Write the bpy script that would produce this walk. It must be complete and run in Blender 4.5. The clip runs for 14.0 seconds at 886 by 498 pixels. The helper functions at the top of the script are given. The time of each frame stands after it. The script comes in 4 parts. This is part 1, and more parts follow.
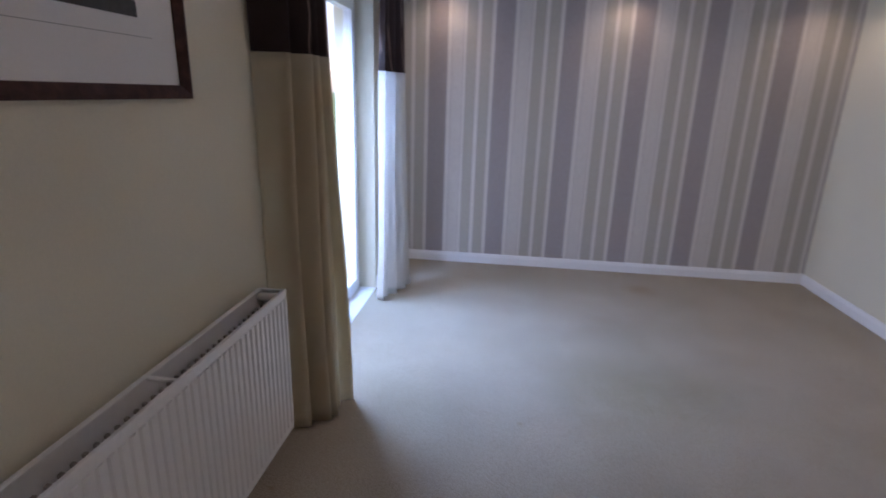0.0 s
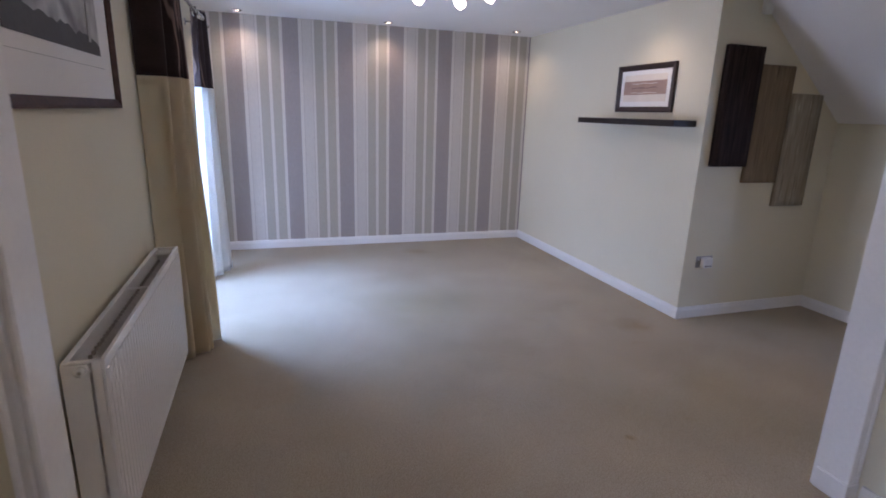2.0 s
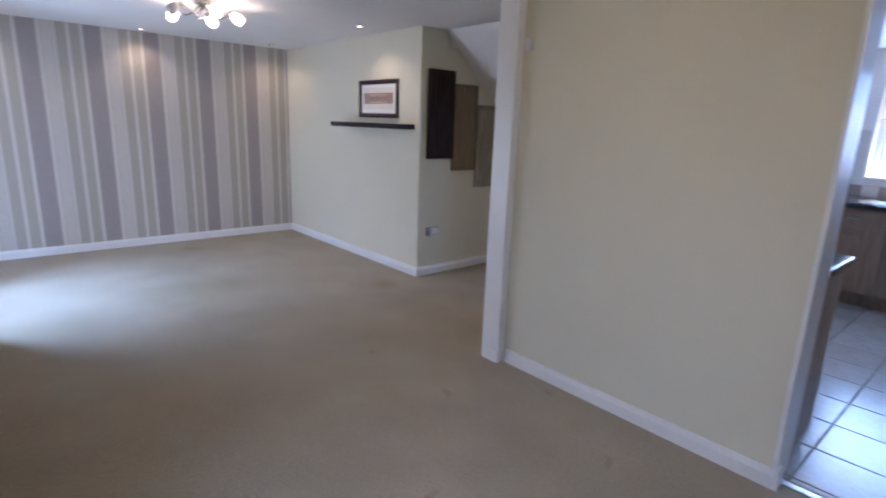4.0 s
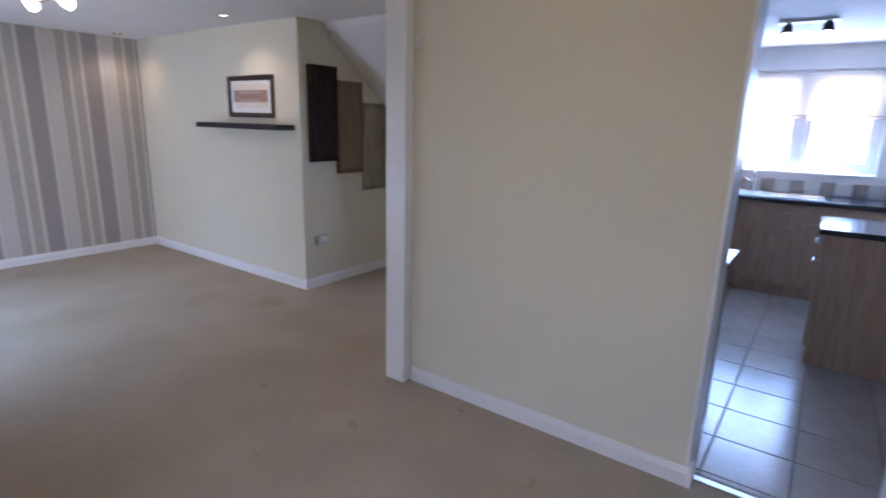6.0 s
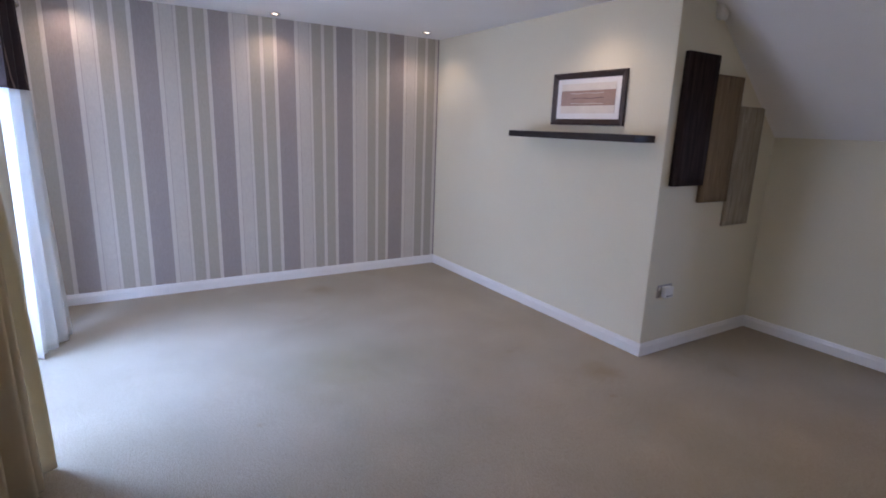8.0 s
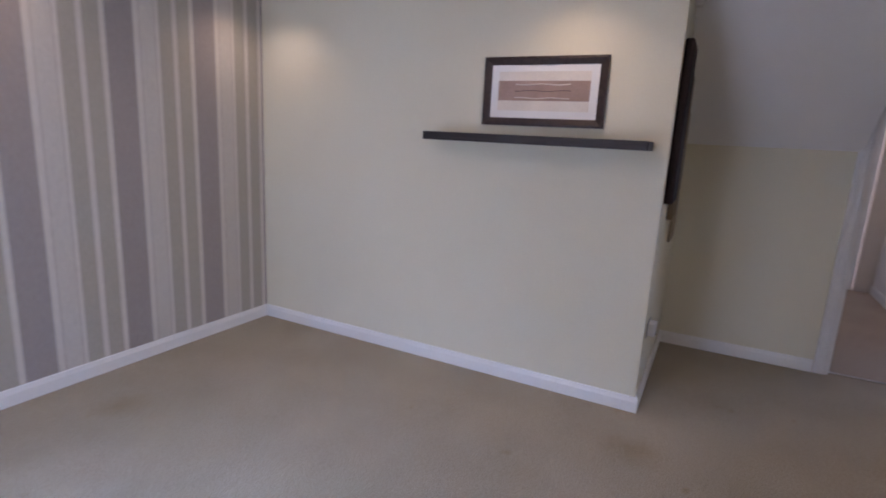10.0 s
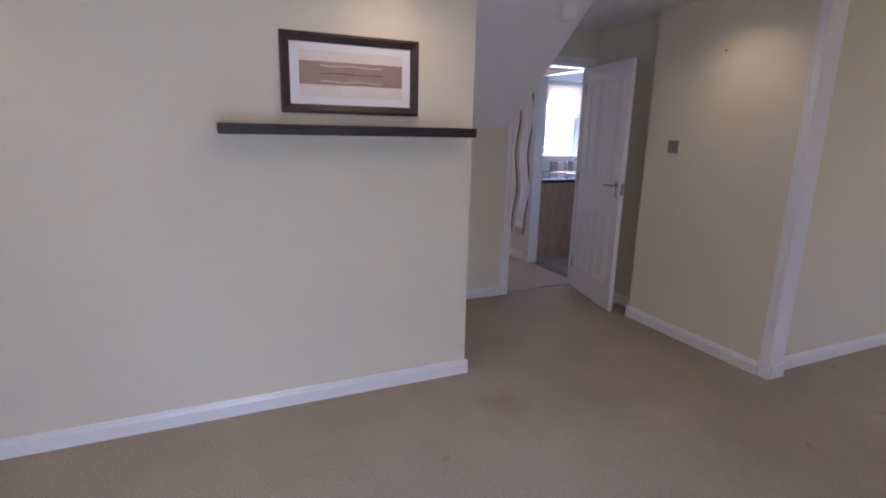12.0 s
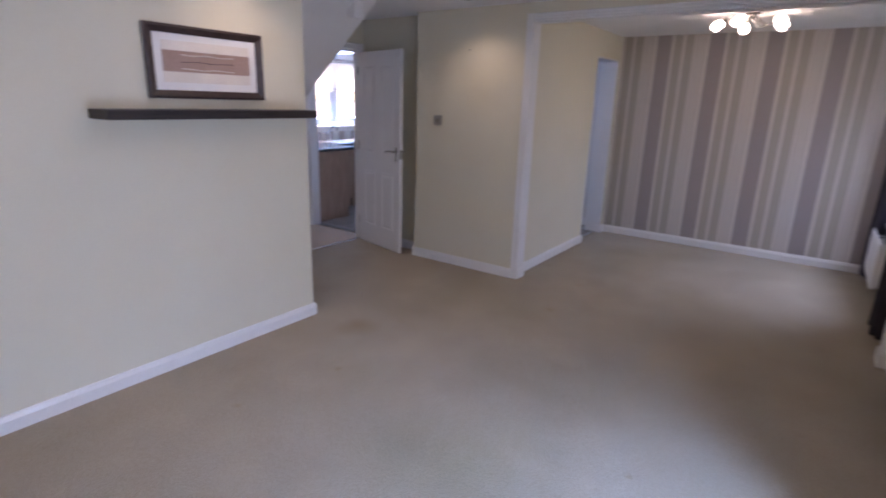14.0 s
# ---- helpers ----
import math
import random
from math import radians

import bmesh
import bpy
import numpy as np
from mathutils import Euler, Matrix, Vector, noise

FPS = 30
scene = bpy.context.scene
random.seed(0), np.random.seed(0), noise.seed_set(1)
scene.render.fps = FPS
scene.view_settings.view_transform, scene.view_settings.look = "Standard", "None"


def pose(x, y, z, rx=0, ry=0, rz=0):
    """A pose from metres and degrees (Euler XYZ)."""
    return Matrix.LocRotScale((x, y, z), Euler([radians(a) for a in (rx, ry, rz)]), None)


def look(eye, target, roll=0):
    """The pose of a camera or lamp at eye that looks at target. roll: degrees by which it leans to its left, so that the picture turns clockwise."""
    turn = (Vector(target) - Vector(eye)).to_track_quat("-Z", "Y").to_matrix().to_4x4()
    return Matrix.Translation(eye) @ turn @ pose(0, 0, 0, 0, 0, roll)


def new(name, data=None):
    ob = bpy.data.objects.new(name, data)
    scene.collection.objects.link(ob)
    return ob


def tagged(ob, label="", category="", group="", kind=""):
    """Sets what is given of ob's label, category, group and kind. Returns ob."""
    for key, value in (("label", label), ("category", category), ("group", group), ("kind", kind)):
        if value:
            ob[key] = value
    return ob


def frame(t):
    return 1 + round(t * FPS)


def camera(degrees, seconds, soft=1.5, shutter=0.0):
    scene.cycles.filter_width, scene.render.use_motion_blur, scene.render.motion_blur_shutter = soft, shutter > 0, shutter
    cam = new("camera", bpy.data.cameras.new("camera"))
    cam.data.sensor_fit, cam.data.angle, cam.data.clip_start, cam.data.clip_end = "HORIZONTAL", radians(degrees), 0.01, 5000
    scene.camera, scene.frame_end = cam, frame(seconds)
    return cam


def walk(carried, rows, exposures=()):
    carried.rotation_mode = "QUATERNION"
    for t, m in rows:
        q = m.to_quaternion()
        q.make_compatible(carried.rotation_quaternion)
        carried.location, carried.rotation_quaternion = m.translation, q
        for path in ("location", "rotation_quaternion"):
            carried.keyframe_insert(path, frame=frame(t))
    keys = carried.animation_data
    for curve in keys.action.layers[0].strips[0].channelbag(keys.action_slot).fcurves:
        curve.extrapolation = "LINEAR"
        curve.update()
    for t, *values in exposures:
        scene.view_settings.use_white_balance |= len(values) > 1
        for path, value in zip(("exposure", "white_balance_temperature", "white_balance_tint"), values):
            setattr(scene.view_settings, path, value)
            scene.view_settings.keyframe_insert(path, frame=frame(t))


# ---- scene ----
cam = camera(80.3, 14.0, soft=1.8, shutter=0.3)
PATH = [
    (0, (0.886, 1.279, 1.455), (0.663, 3.183, 0.885), 1.7),
    (0.5, (0.782, 0.986, 1.434), (1.013, 2.897, 0.893), 1.4),
    (1, (0.757, 0.693, 1.461), (1.261, 2.56, 0.953), 1.2),
    (1.5, (0.711, 0.396, 1.431), (1.258, 2.253, 0.927), 1.3),
    (2, (0.564, 0.101, 1.44), (1.172, 1.939, 0.939), 1.8),
    (2.5, (0.481, -0.162, 1.479), (1.159, 1.659, 1.007), 1.6),
    (3, (0.431, -0.484, 1.471), (1.237, 1.29, 1.021), 1.6),
    (3.5, (0.382, -0.687, 1.495), (1.366, 0.989, 1.021), 1.9),
    (4, (0.325, -0.792, 1.462), (1.614, 0.665, 0.997), 2.1),
    (4.2, (0.355, -0.848, 1.435), (1.752, 0.506, 0.971), 1.9),
    (5.25, (0.42, -0.74, 1.47), (2.19, 0.08, 1.01), 1.7),
    (6.3, (0.498, -0.441, 1.514), (1.925, 0.881, 1.05), 1.4),
    (6.5, (0.518, -0.319, 1.515), (1.854, 1.098, 1.06), 1.5),
    (7, (0.537, 0.133, 1.49), (1.637, 1.73, 1.001), 1.9),
    (7.2, (0.538, 0.29, 1.479), (1.559, 1.948, 1.023), 1.9),
    (9.3, (0.531, 2.229, 1.442), (1.733, 3.76, 0.98), 3.2),
    (9.5, (0.535, 2.399, 1.435), (1.924, 3.765, 0.981), 3.2),
    (10, (0.564, 2.836, 1.409), (2.306, 3.726, 0.995), 3.0),
    (10.5, (0.69, 3.222, 1.413), (2.601, 3.625, 0.98), 2.5),
    (11, (0.725, 3.663, 1.393), (2.675, 3.587, 0.953), 2.0),
    (11.5, (0.699, 4.002, 1.446), (2.564, 3.542, 0.89), 2.1),
    (12, (0.792, 4.423, 1.447), (2.564, 3.613, 0.994), 1.4),
    (12.5, (0.769, 4.765, 1.443), (2.51, 3.868, 1.038), 1.6),
    (13, (0.737, 5.083, 1.486), (2.331, 3.989, 0.973), 1.4),
    (13.5, (0.566, 5.325, 1.471), (2.029, 4.079, 0.917), 1.6),
    (14, (0.595, 5.441, 1.527), (1.705, 3.869, 0.983), 1.8),
]
walk(cam, [(t, look(eye, target, roll)) for t, eye, target, roll in PATH], [(0, 1.54, 6600, 39), (1, 1.85, 6550, 39), (2.5, 2.06, 6550, 38), (4, 2.12, 6450, 34), (7, 2.05, 6500, 37), (9.5, 1.88, 6800, 41), (11, 1.82, 6850, 42), (12, 1.87, 6850, 42), (14, 2.02, 6650, 42)])

# ---- light ----
SUN_UP, SUN_TURN = 52.0, 122.0
world = bpy.data.worlds.new("world")
scene.world = world
world.use_nodes = True
wn = world.node_tree
wn.nodes.clear()
sky = wn.nodes.new("ShaderNodeTexSky")
sky.sky_type, sky.sun_disc = "NISHITA", False
sky.sun_elevation, sky.sun_rotation = radians(SUN_UP), radians(SUN_TURN)
bg = wn.nodes.new("ShaderNodeBackground")
bg.inputs["Strength"].default_value = 0.15
wout = wn.nodes.new("ShaderNodeOutputWorld")
wn.links.new(sky.outputs[0], bg.inputs["Color"])
wn.links.new(bg.outputs[0], wout.inputs["Surface"])


def lamp(name, kind, m, power, colour, size=0.1, size_y=None, angle=None, blend=0.5):
    d = bpy.data.lights.new(name, kind)
    d.energy, d.color = power, colour
    if kind == "AREA":
        d.shape, d.size, d.size_y = "RECTANGLE", size, size_y or size
    elif kind == "SUN":
        d.angle = size
    else:
        d.shadow_soft_size = size
    if kind == "SPOT":
        d.spot_size, d.spot_blend = angle, blend
    ob = new(name, d)
    ob.matrix_world = m
    return ob


sun_way = Vector((math.sin(radians(SUN_TURN)) * math.cos(radians(SUN_UP)), math.cos(radians(SUN_TURN)) * math.cos(radians(SUN_UP)), math.sin(radians(SUN_UP))))
lamp("sun", "SUN", look(sun_way * 30, (0, 0, 0)), 5.0, (1, 0.95, 0.87), radians(0.6))
DAY = (0.62, 0.80, 1.0)
BLUE = (0.50, 0.73, 1.0)
WARM = (1.0, 0.90, 0.66)
lamp("patio_daylight", "AREA", look((-0.52, 4.27, 1.88), (0.10, 4.30, 0.0)), 11, (0.27, 0.58, 1.0), 1.25, 0.5).data.spread = 1.8
lamp("patio_opening_daylight", "AREA", look((-0.36, 4.20, 0.85), (1.00, 5.05, 0.52)), 9.5, BLUE, 1.25, 1.4)
lamp("dining_daylight", "AREA", look((-0.70, -0.06, 2.05), (0.75, 0.10, 0.0)), 5.0, BLUE, 1.2, 0.9).data.spread = 1.9
lamp("kitchen_daylight", "AREA", look((6.68, -0.28, 1.6), (5.0, -0.28, 1.2)), 12, (0.24, 0.55, 1.0), 1.1, 0.85)
lamp("hall_daylight", "AREA", look((7.62, 1.83, 1.05), (6.0, 1.83, 1.0)), 0.4, (0.46, 0.72, 1.0), 0.78, 1.76)

# ---- materials ----


def mat(name, colour, rough=0.6, var=0.06, scale=6.0, fine=90.0, bump=0.05, metal=0.0, second=None, spec=0.5):
    """A painted, woven or solid surface: colour with broad and fine variation, and fine relief."""
    m = bpy.data.materials.new(name)
    m.use_nodes = True
    t = m.node_tree
    b = t.nodes["Principled BSDF"]
    co = t.nodes.new("ShaderNodeTexCoord")
    big = t.nodes.new("ShaderNodeTexNoise")
    big.inputs["Scale"].default_value, big.inputs["Detail"].default_value = scale, 4
    small = t.nodes.new("ShaderNodeTexNoise")
    small.inputs["Scale"].default_value, small.inputs["Detail"].default_value = fine, 3
    for n in (big, small):
        t.links.new(co.outputs["Object"], n.inputs["Vector"])
    add = t.nodes.new("ShaderNodeMath")
    add.operation = "MULTIPLY_ADD"
    add.inputs[1].default_value = 0.5
    t.links.new(small.outputs["Fac"], add.inputs[0])
    half = t.nodes.new("ShaderNodeMath")
    half.operation = "MULTIPLY"
    half.inputs[1].default_value = 0.5
    t.links.new(big.outputs["Fac"], half.inputs[0])
    t.links.new(half.outputs[0], add.inputs[2])
    ramp = t.nodes.new("ShaderNodeValToRGB")
    lo = second or [c * (1 - var) for c in colour]
    hi = colour if second else [min(1, c * (1 + var)) for c in colour]
    ramp.color_ramp.elements[0].position, ramp.color_ramp.elements[1].position = 0.35, 0.65
    ramp.color_ramp.elements[0].color, ramp.color_ramp.elements[1].color = (*lo, 1), (*hi, 1)
    t.links.new(add.outputs[0], ramp.inputs[0])
    t.links.new(ramp.outputs[0], b.inputs["Base Color"])
    b.inputs["Roughness"].default_value, b.inputs["Metallic"].default_value = rough, metal
    b.inputs["Specular IOR Level"].default_value = spec
    if bump:
        bp = t.nodes.new("ShaderNodeBump")
        bp.inputs["Strength"].default_value, bp.inputs["Distance"].default_value = bump, 0.01
        t.links.new(small.outputs["Fac"], bp.inputs["Height"])
        t.links.new(bp.outputs[0], b.inputs["Normal"])
    return m


def glow(name, colour, strength):
    m = bpy.data.materials.new(name)
    m.use_nodes = True
    b = m.node_tree.nodes["Principled BSDF"]
    b.inputs["Base Color"].default_value = (0.9, 0.9, 0.88, 1)
    b.inputs["Emission Color"].default_value = (*colour, 1)
    b.inputs["Emission Strength"].default_value = strength
    return m


def glass_mat(name, tint=(0.97, 0.99, 0.98), rough=0.0):
    m = bpy.data.materials.new(name)
    m.use_nodes = True
    b = m.node_tree.nodes["Principled BSDF"]
    b.inputs["Base Color"].default_value = (*tint, 1)
    b.inputs["Roughness"].default_value, b.inputs["IOR"].default_value = rough, 1.45
    b.inputs["Transmission Weight"].default_value = 1.0
    return m


def grain_mat(name, dark, light, rough=0.45, stretch=(14, 14, 1.2), fine=5.0):
    """Wood or streaked canvas, with grain running along z."""
    m = bpy.data.materials.new(name)
    m.use_nodes = True
    t = m.node_tree
    b = t.nodes["Principled BSDF"]
    co = t.nodes.new("ShaderNodeTexCoord")
    mp = t.nodes.new("ShaderNodeMapping")
    mp.inputs["Scale"].default_value = stretch
    n = t.nodes.new("ShaderNodeTexNoise")
    n.inputs["Scale"].default_value, n.inputs["Detail"].default_value, n.inputs["Distortion"].default_value = fine, 6, 0.6
    r = t.nodes.new("ShaderNodeValToRGB")
    r.color_ramp.elements[0].position, r.color_ramp.elements[1].position = 0.32, 0.7
    r.color_ramp.elements[0].color, r.color_ramp.elements[1].color = (*dark, 1), (*light, 1)
    bp = t.nodes.new("ShaderNodeBump")
    bp.inputs["Strength"].default_value, bp.inputs["Distance"].default_value = 0.12, 0.004
    t.links.new(co.outputs["Object"], mp.inputs["Vector"])
    t.links.new(mp.outputs[0], n.inputs["Vector"])
    t.links.new(n.outputs["Fac"], r.inputs[0])
    t.links.new(r.outputs[0], b.inputs["Base Color"])
    t.links.new(n.outputs["Fac"], bp.inputs["Height"])
    t.links.new(bp.outputs[0], b.inputs["Normal"])
    b.inputs["Roughness"].default_value = rough
    return m


def stripe_mat(name, start):
    """Striped wallpaper with a repeat of 0.53 m along x, and a faint woven relief."""
    m = bpy.data.materials.new(name)
    m.use_nodes = True
    t = m.node_tree
    b = t.nodes["Principled BSDF"]
    co = t.nodes.new("ShaderNodeTexCoord")
    sep = t.nodes.new("ShaderNodeSeparateXYZ")
    t.links.new(co.outputs["Object"], sep.inputs[0])
    sub = t.nodes.new("ShaderNodeMath")
    sub.operation, sub.inputs[1].default_value = "SUBTRACT", start
    t.links.new(sep.outputs["X"], sub.inputs[0])
    div = t.nodes.new("ShaderNodeMath")
    div.operation, div.inputs[1].default_value = "DIVIDE", 0.532
    t.links.new(sub.outputs[0], div.inputs[0])
    fr = t.nodes.new("ShaderNodeMath")
    fr.operation = "FRACT"
    t.links.new(div.outputs[0], fr.inputs[0])
    dark, light, mid, line = (0.42, 0.367, 0.345), (0.74, 0.69, 0.63), (0.505, 0.460, 0.388), (0.52, 0.45, 0.41)
    pale = (0.68, 0.63, 0.57)
    steps = [(0, dark), (0.285, light), (0.345, line), (0.355, pale), (0.520, line), (0.531, light), (0.570, mid), (0.728, light), (0.785, mid), (0.945, light)]
    r = t.nodes.new("ShaderNodeValToRGB")
    r.color_ramp.interpolation = "CONSTANT"
    for i, (p, c) in enumerate(steps):
        e = r.color_ramp.elements[i] if i < 2 else r.color_ramp.elements.new(p)
        e.position, e.color = p, (*c, 1)
    t.links.new(fr.outputs[0], r.inputs[0])
    n = t.nodes.new("ShaderNodeTexNoise")
    n.inputs["Scale"].default_value, n.inputs["Detail"].default_value = 160, 3
    mp = t.nodes.new("ShaderNodeMapping")
    mp.inputs["Scale"].default_value = (1.0, 1.0, 0.25)
    t.links.new(co.outputs["Object"], mp.inputs["Vector"])
    t.links.new(mp.outputs[0], n.inputs["Vector"])
    mix = t.nodes.new("ShaderNodeMix")
    mix.data_type, mix.blend_type = "RGBA", "MULTIPLY"
    mix.inputs[0].default_value = 0.25
    t.links.new(r.outputs[0], mix.inputs[6])
    t.links.new(n.outputs["Fac"], mix.inputs[7])
    t.links.new(mix.outputs[2], b.inputs["Base Color"])
    bp = t.nodes.new("ShaderNodeBump")
    bp.inputs["Strength"].default_value, bp.inputs["Distance"].default_value = 0.08, 0.003
    t.links.new(n.outputs["Fac"], bp.inputs["Height"])
    t.links.new(bp.outputs[0], b.inputs["Normal"])
    b.inputs["Roughness"].default_value, b.inputs["Specular IOR Level"].default_value = 0.6, 0.2
    return m


def carpet_mat(name, colour, stains=()):
    """Cut-pile carpet: speckled tufts, faint broad shading where it is trodden, a few small stains and wider tinted
    patches.
    """
    m = mat(name, colour, 0.95, 0.10, 2.2, 190, 0.0, spec=0.1)
    t = m.node_tree
    b = t.nodes["Principled BSDF"]
    src = b.inputs["Base Color"].links[0].from_socket
    co = t.nodes["Texture Coordinate"]
    height = None
    for scale, detail, a, z, low in ((0.8, 3, 0.45, 0.75, (0.88, 0.89, 0.84)), (5.5, 2, 0.71, 0.79, (0.78, 0.70, 0.58)), (60, 3, 0.40, 0.66, (0.93, 0.925, 0.915)), (200, 4, 0.46, 0.60, (0.62, 0.61, 0.58))):
        n = t.nodes.new("ShaderNodeTexNoise")
        n.inputs["Scale"].default_value, n.inputs["Detail"].default_value = scale, detail
        r = t.nodes.new("ShaderNodeValToRGB")
        r.color_ramp.elements[0].position, r.color_ramp.elements[1].position = a, z
        r.color_ramp.elements[0].color, r.color_ramp.elements[1].color = (1, 1, 1, 1), (*low, 1)
        t.links.new(co.outputs["Object"], n.inputs["Vector"])
        t.links.new(n.outputs["Fac"], r.inputs[0])
        mix = t.nodes.new("ShaderNodeMix")
        mix.data_type, mix.blend_type = "RGBA", "MULTIPLY"
        mix.inputs[0].default_value = 1.0
        t.links.new(src, mix.inputs[6])
        t.links.new(r.outputs[0], mix.inputs[7])
        src, height = mix.outputs[2], n.outputs["Fac"]
    ragged = t.nodes.new("ShaderNodeTexNoise")
    ragged.inputs["Scale"].default_value, ragged.inputs["Detail"].default_value = 9, 4
    t.links.new(co.outputs["Object"], ragged.inputs["Vector"])
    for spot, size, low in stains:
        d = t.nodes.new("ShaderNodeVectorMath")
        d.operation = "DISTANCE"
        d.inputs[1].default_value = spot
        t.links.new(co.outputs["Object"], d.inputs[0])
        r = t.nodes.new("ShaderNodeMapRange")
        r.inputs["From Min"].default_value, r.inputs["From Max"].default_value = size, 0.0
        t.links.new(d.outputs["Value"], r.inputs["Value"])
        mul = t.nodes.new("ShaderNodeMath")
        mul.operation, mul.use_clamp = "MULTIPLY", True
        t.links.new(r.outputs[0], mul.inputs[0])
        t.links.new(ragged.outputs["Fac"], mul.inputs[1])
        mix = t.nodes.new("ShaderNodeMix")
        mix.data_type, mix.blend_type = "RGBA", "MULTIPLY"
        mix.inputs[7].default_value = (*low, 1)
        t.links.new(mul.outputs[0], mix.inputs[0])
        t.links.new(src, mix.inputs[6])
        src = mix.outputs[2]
    t.links.new(src, b.inputs["Base Color"])
    bp = t.nodes.new("ShaderNodeBump")
    bp.inputs["Strength"].default_value, bp.inputs["Distance"].default_value = 0.16, 0.004
    t.links.new(height, bp.inputs["Height"])
    t.links.new(bp.outputs[0], b.inputs["Normal"])
    return m


M_CREAM = mat("cream_wall_paint", (0.72, 0.672, 0.525), 0.75, 0.03, 1.6, 140, 0.05)
M_WHITE = mat("white_ceiling_paint", (0.84, 0.83, 0.81), 0.85, 0.03, 2.0, 160, 0.08)
M_LILAC = mat("pale_kitchen_paint", (0.74, 0.70, 0.66), 0.75, 0.03, 2.0, 140, 0.05)
M_GLOSS = mat("white_gloss_paint", (0.80, 0.79, 0.77), 0.28, 0.03, 3.0, 60, 0.02)
M_STRIPE_N = stripe_mat("striped_wallpaper", 0.197)
M_STRIPE_S = stripe_mat("striped_wallpaper_dining", 0.57)
# Two small brown stains, then two wide, faintly darker patches, olive and grey-brown.
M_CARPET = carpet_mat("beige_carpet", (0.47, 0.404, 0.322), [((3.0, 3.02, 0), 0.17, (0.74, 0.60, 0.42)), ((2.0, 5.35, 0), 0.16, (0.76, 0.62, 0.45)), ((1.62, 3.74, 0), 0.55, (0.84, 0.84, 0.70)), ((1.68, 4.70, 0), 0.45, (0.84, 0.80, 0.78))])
M_HALLCARPET = carpet_mat("hall_carpet", (0.52, 0.43, 0.36))
M_UPVC = mat("white_upvc", (0.82, 0.83, 0.84), 0.3, 0.02, 3, 50, 0.0)
M_GLASS = glass_mat("clear_glass")
M_OBSCURE = glass_mat("obscured_blue_grey_glass", (0.050, 0.072, 0.088), 0.35)
M_RAD = mat("white_radiator_enamel", (0.80, 0.79, 0.765), 0.32, 0.02, 4, 60, 0.01)
M_RADIN = mat("radiator_fin_steel", (0.72, 0.70, 0.66), 0.5, 0.12, 9, 60, 0.05)
M_DARKW = grain_mat("dark_brown_wood", (0.045, 0.018, 0.013), (0.085, 0.036, 0.027), 0.5, (3, 3, 3), 12)
M_DARKW.node_tree.nodes["Principled BSDF"].inputs["Specular IOR Level"].default_value = 0.2
M_SHELF = grain_mat("black_brown_shelf", (0.018, 0.014, 0.014), (0.04, 0.032, 0.032), 0.45, (20, 1.2, 20), 4)
M_SHELF.node_tree.nodes["Principled BSDF"].inputs["Specular IOR Level"].default_value = 0.3
M_FRAME = grain_mat("dark_brown_frame", (0.022, 0.012, 0.011), (0.05, 0.028, 0.025), 0.4, (3, 3, 3), 12)
M_MATB = mat("white_picture_mount", (0.78, 0.77, 0.75), 0.8, 0.02, 5, 120, 0.02)
M_CHROME = mat("brushed_steel", (0.50, 0.49, 0.47), 0.25, 0.05, 8, 200, 0.02, metal=1.0)
M_BAND = mat("dark_satin_band", (0.028, 0.015, 0.015), 0.6, 0.25, 12, 160, 0.12, spec=0.25)
M_CURT = mat("cream_curtain_cloth", (0.68, 0.58, 0.43), 0.8, 0.06, 5, 300, 0.15)


def let_through(m, share, tint):
    """Lets part of the light through a thin cloth."""
    t = m.node_tree
    b = t.nodes["Principled BSDF"]
    tl = t.nodes.new("ShaderNodeBsdfTranslucent")
    tl.inputs["Color"].default_value = (*tint, 1)
    mx = t.nodes.new("ShaderNodeMixShader")
    mx.inputs[0].default_value = share
    t.links.new(b.outputs[0], mx.inputs[1])
    t.links.new(tl.outputs[0], mx.inputs[2])
    t.links.new(mx.outputs[0], t.nodes["Material Output"].inputs["Surface"])


let_through(M_CURT, 0.5, (0.87, 0.81, 0.66))
# The same cream cloth, whitened in colour for daylight from the patio door.
M_CURT_LIT = mat("cream_curtain_cloth_backlit", (0.74, 0.72, 0.67), 0.8, 0.05, 5, 300, 0.15)
let_through(M_CURT_LIT, 0.55, (0.90, 0.90, 0.90))
M_DARKCURT = mat("dark_aubergine_cloth", (0.028, 0.020, 0.030), 0.6, 0.3, 6, 200, 0.15)
M_SHADE = glow("lit_opal_glass", (1.0, 0.88, 0.68), 5.2)
M_SHADE_OFF = mat("opal_glass", (0.75, 0.74, 0.70), 0.25, 0.02, 4, 60, 0.0)
M_DOME = glow("lit_opal_dome", (1.0, 0.88, 0.70), 4.0)
M_SPOT = glow("downlight_lamp", (1.0, 0.86, 0.62), 3.0)
M_PLAST = mat("white_plastic", (0.76, 0.755, 0.73), 0.4, 0.02, 4, 60, 0.0)
M_BLACK = mat("black_plastic", (0.015, 0.015, 0.016), 0.4, 0.1, 5, 60, 0.0)
M_UNIT = grain_mat("oak_effect_laminate", (0.30, 0.185, 0.125), (0.43, 0.29, 0.20), 0.4, (9, 9, 0.9), 4)
M_WORKTOP = mat("black_worktop", (0.025, 0.025, 0.03), 0.12, 0.4, 30, 260, 0.01)
M_MIRROR = mat("mirror_silver", (0.92, 0.92, 0.92), 0.02, 0.0, 2, 20, 0.0, metal=1.0)
M_MIRBACK = mat("mirror_edge", (0.08, 0.09, 0.09), 0.3, 0.1, 5, 60, 0.0)

# ---- builders ----


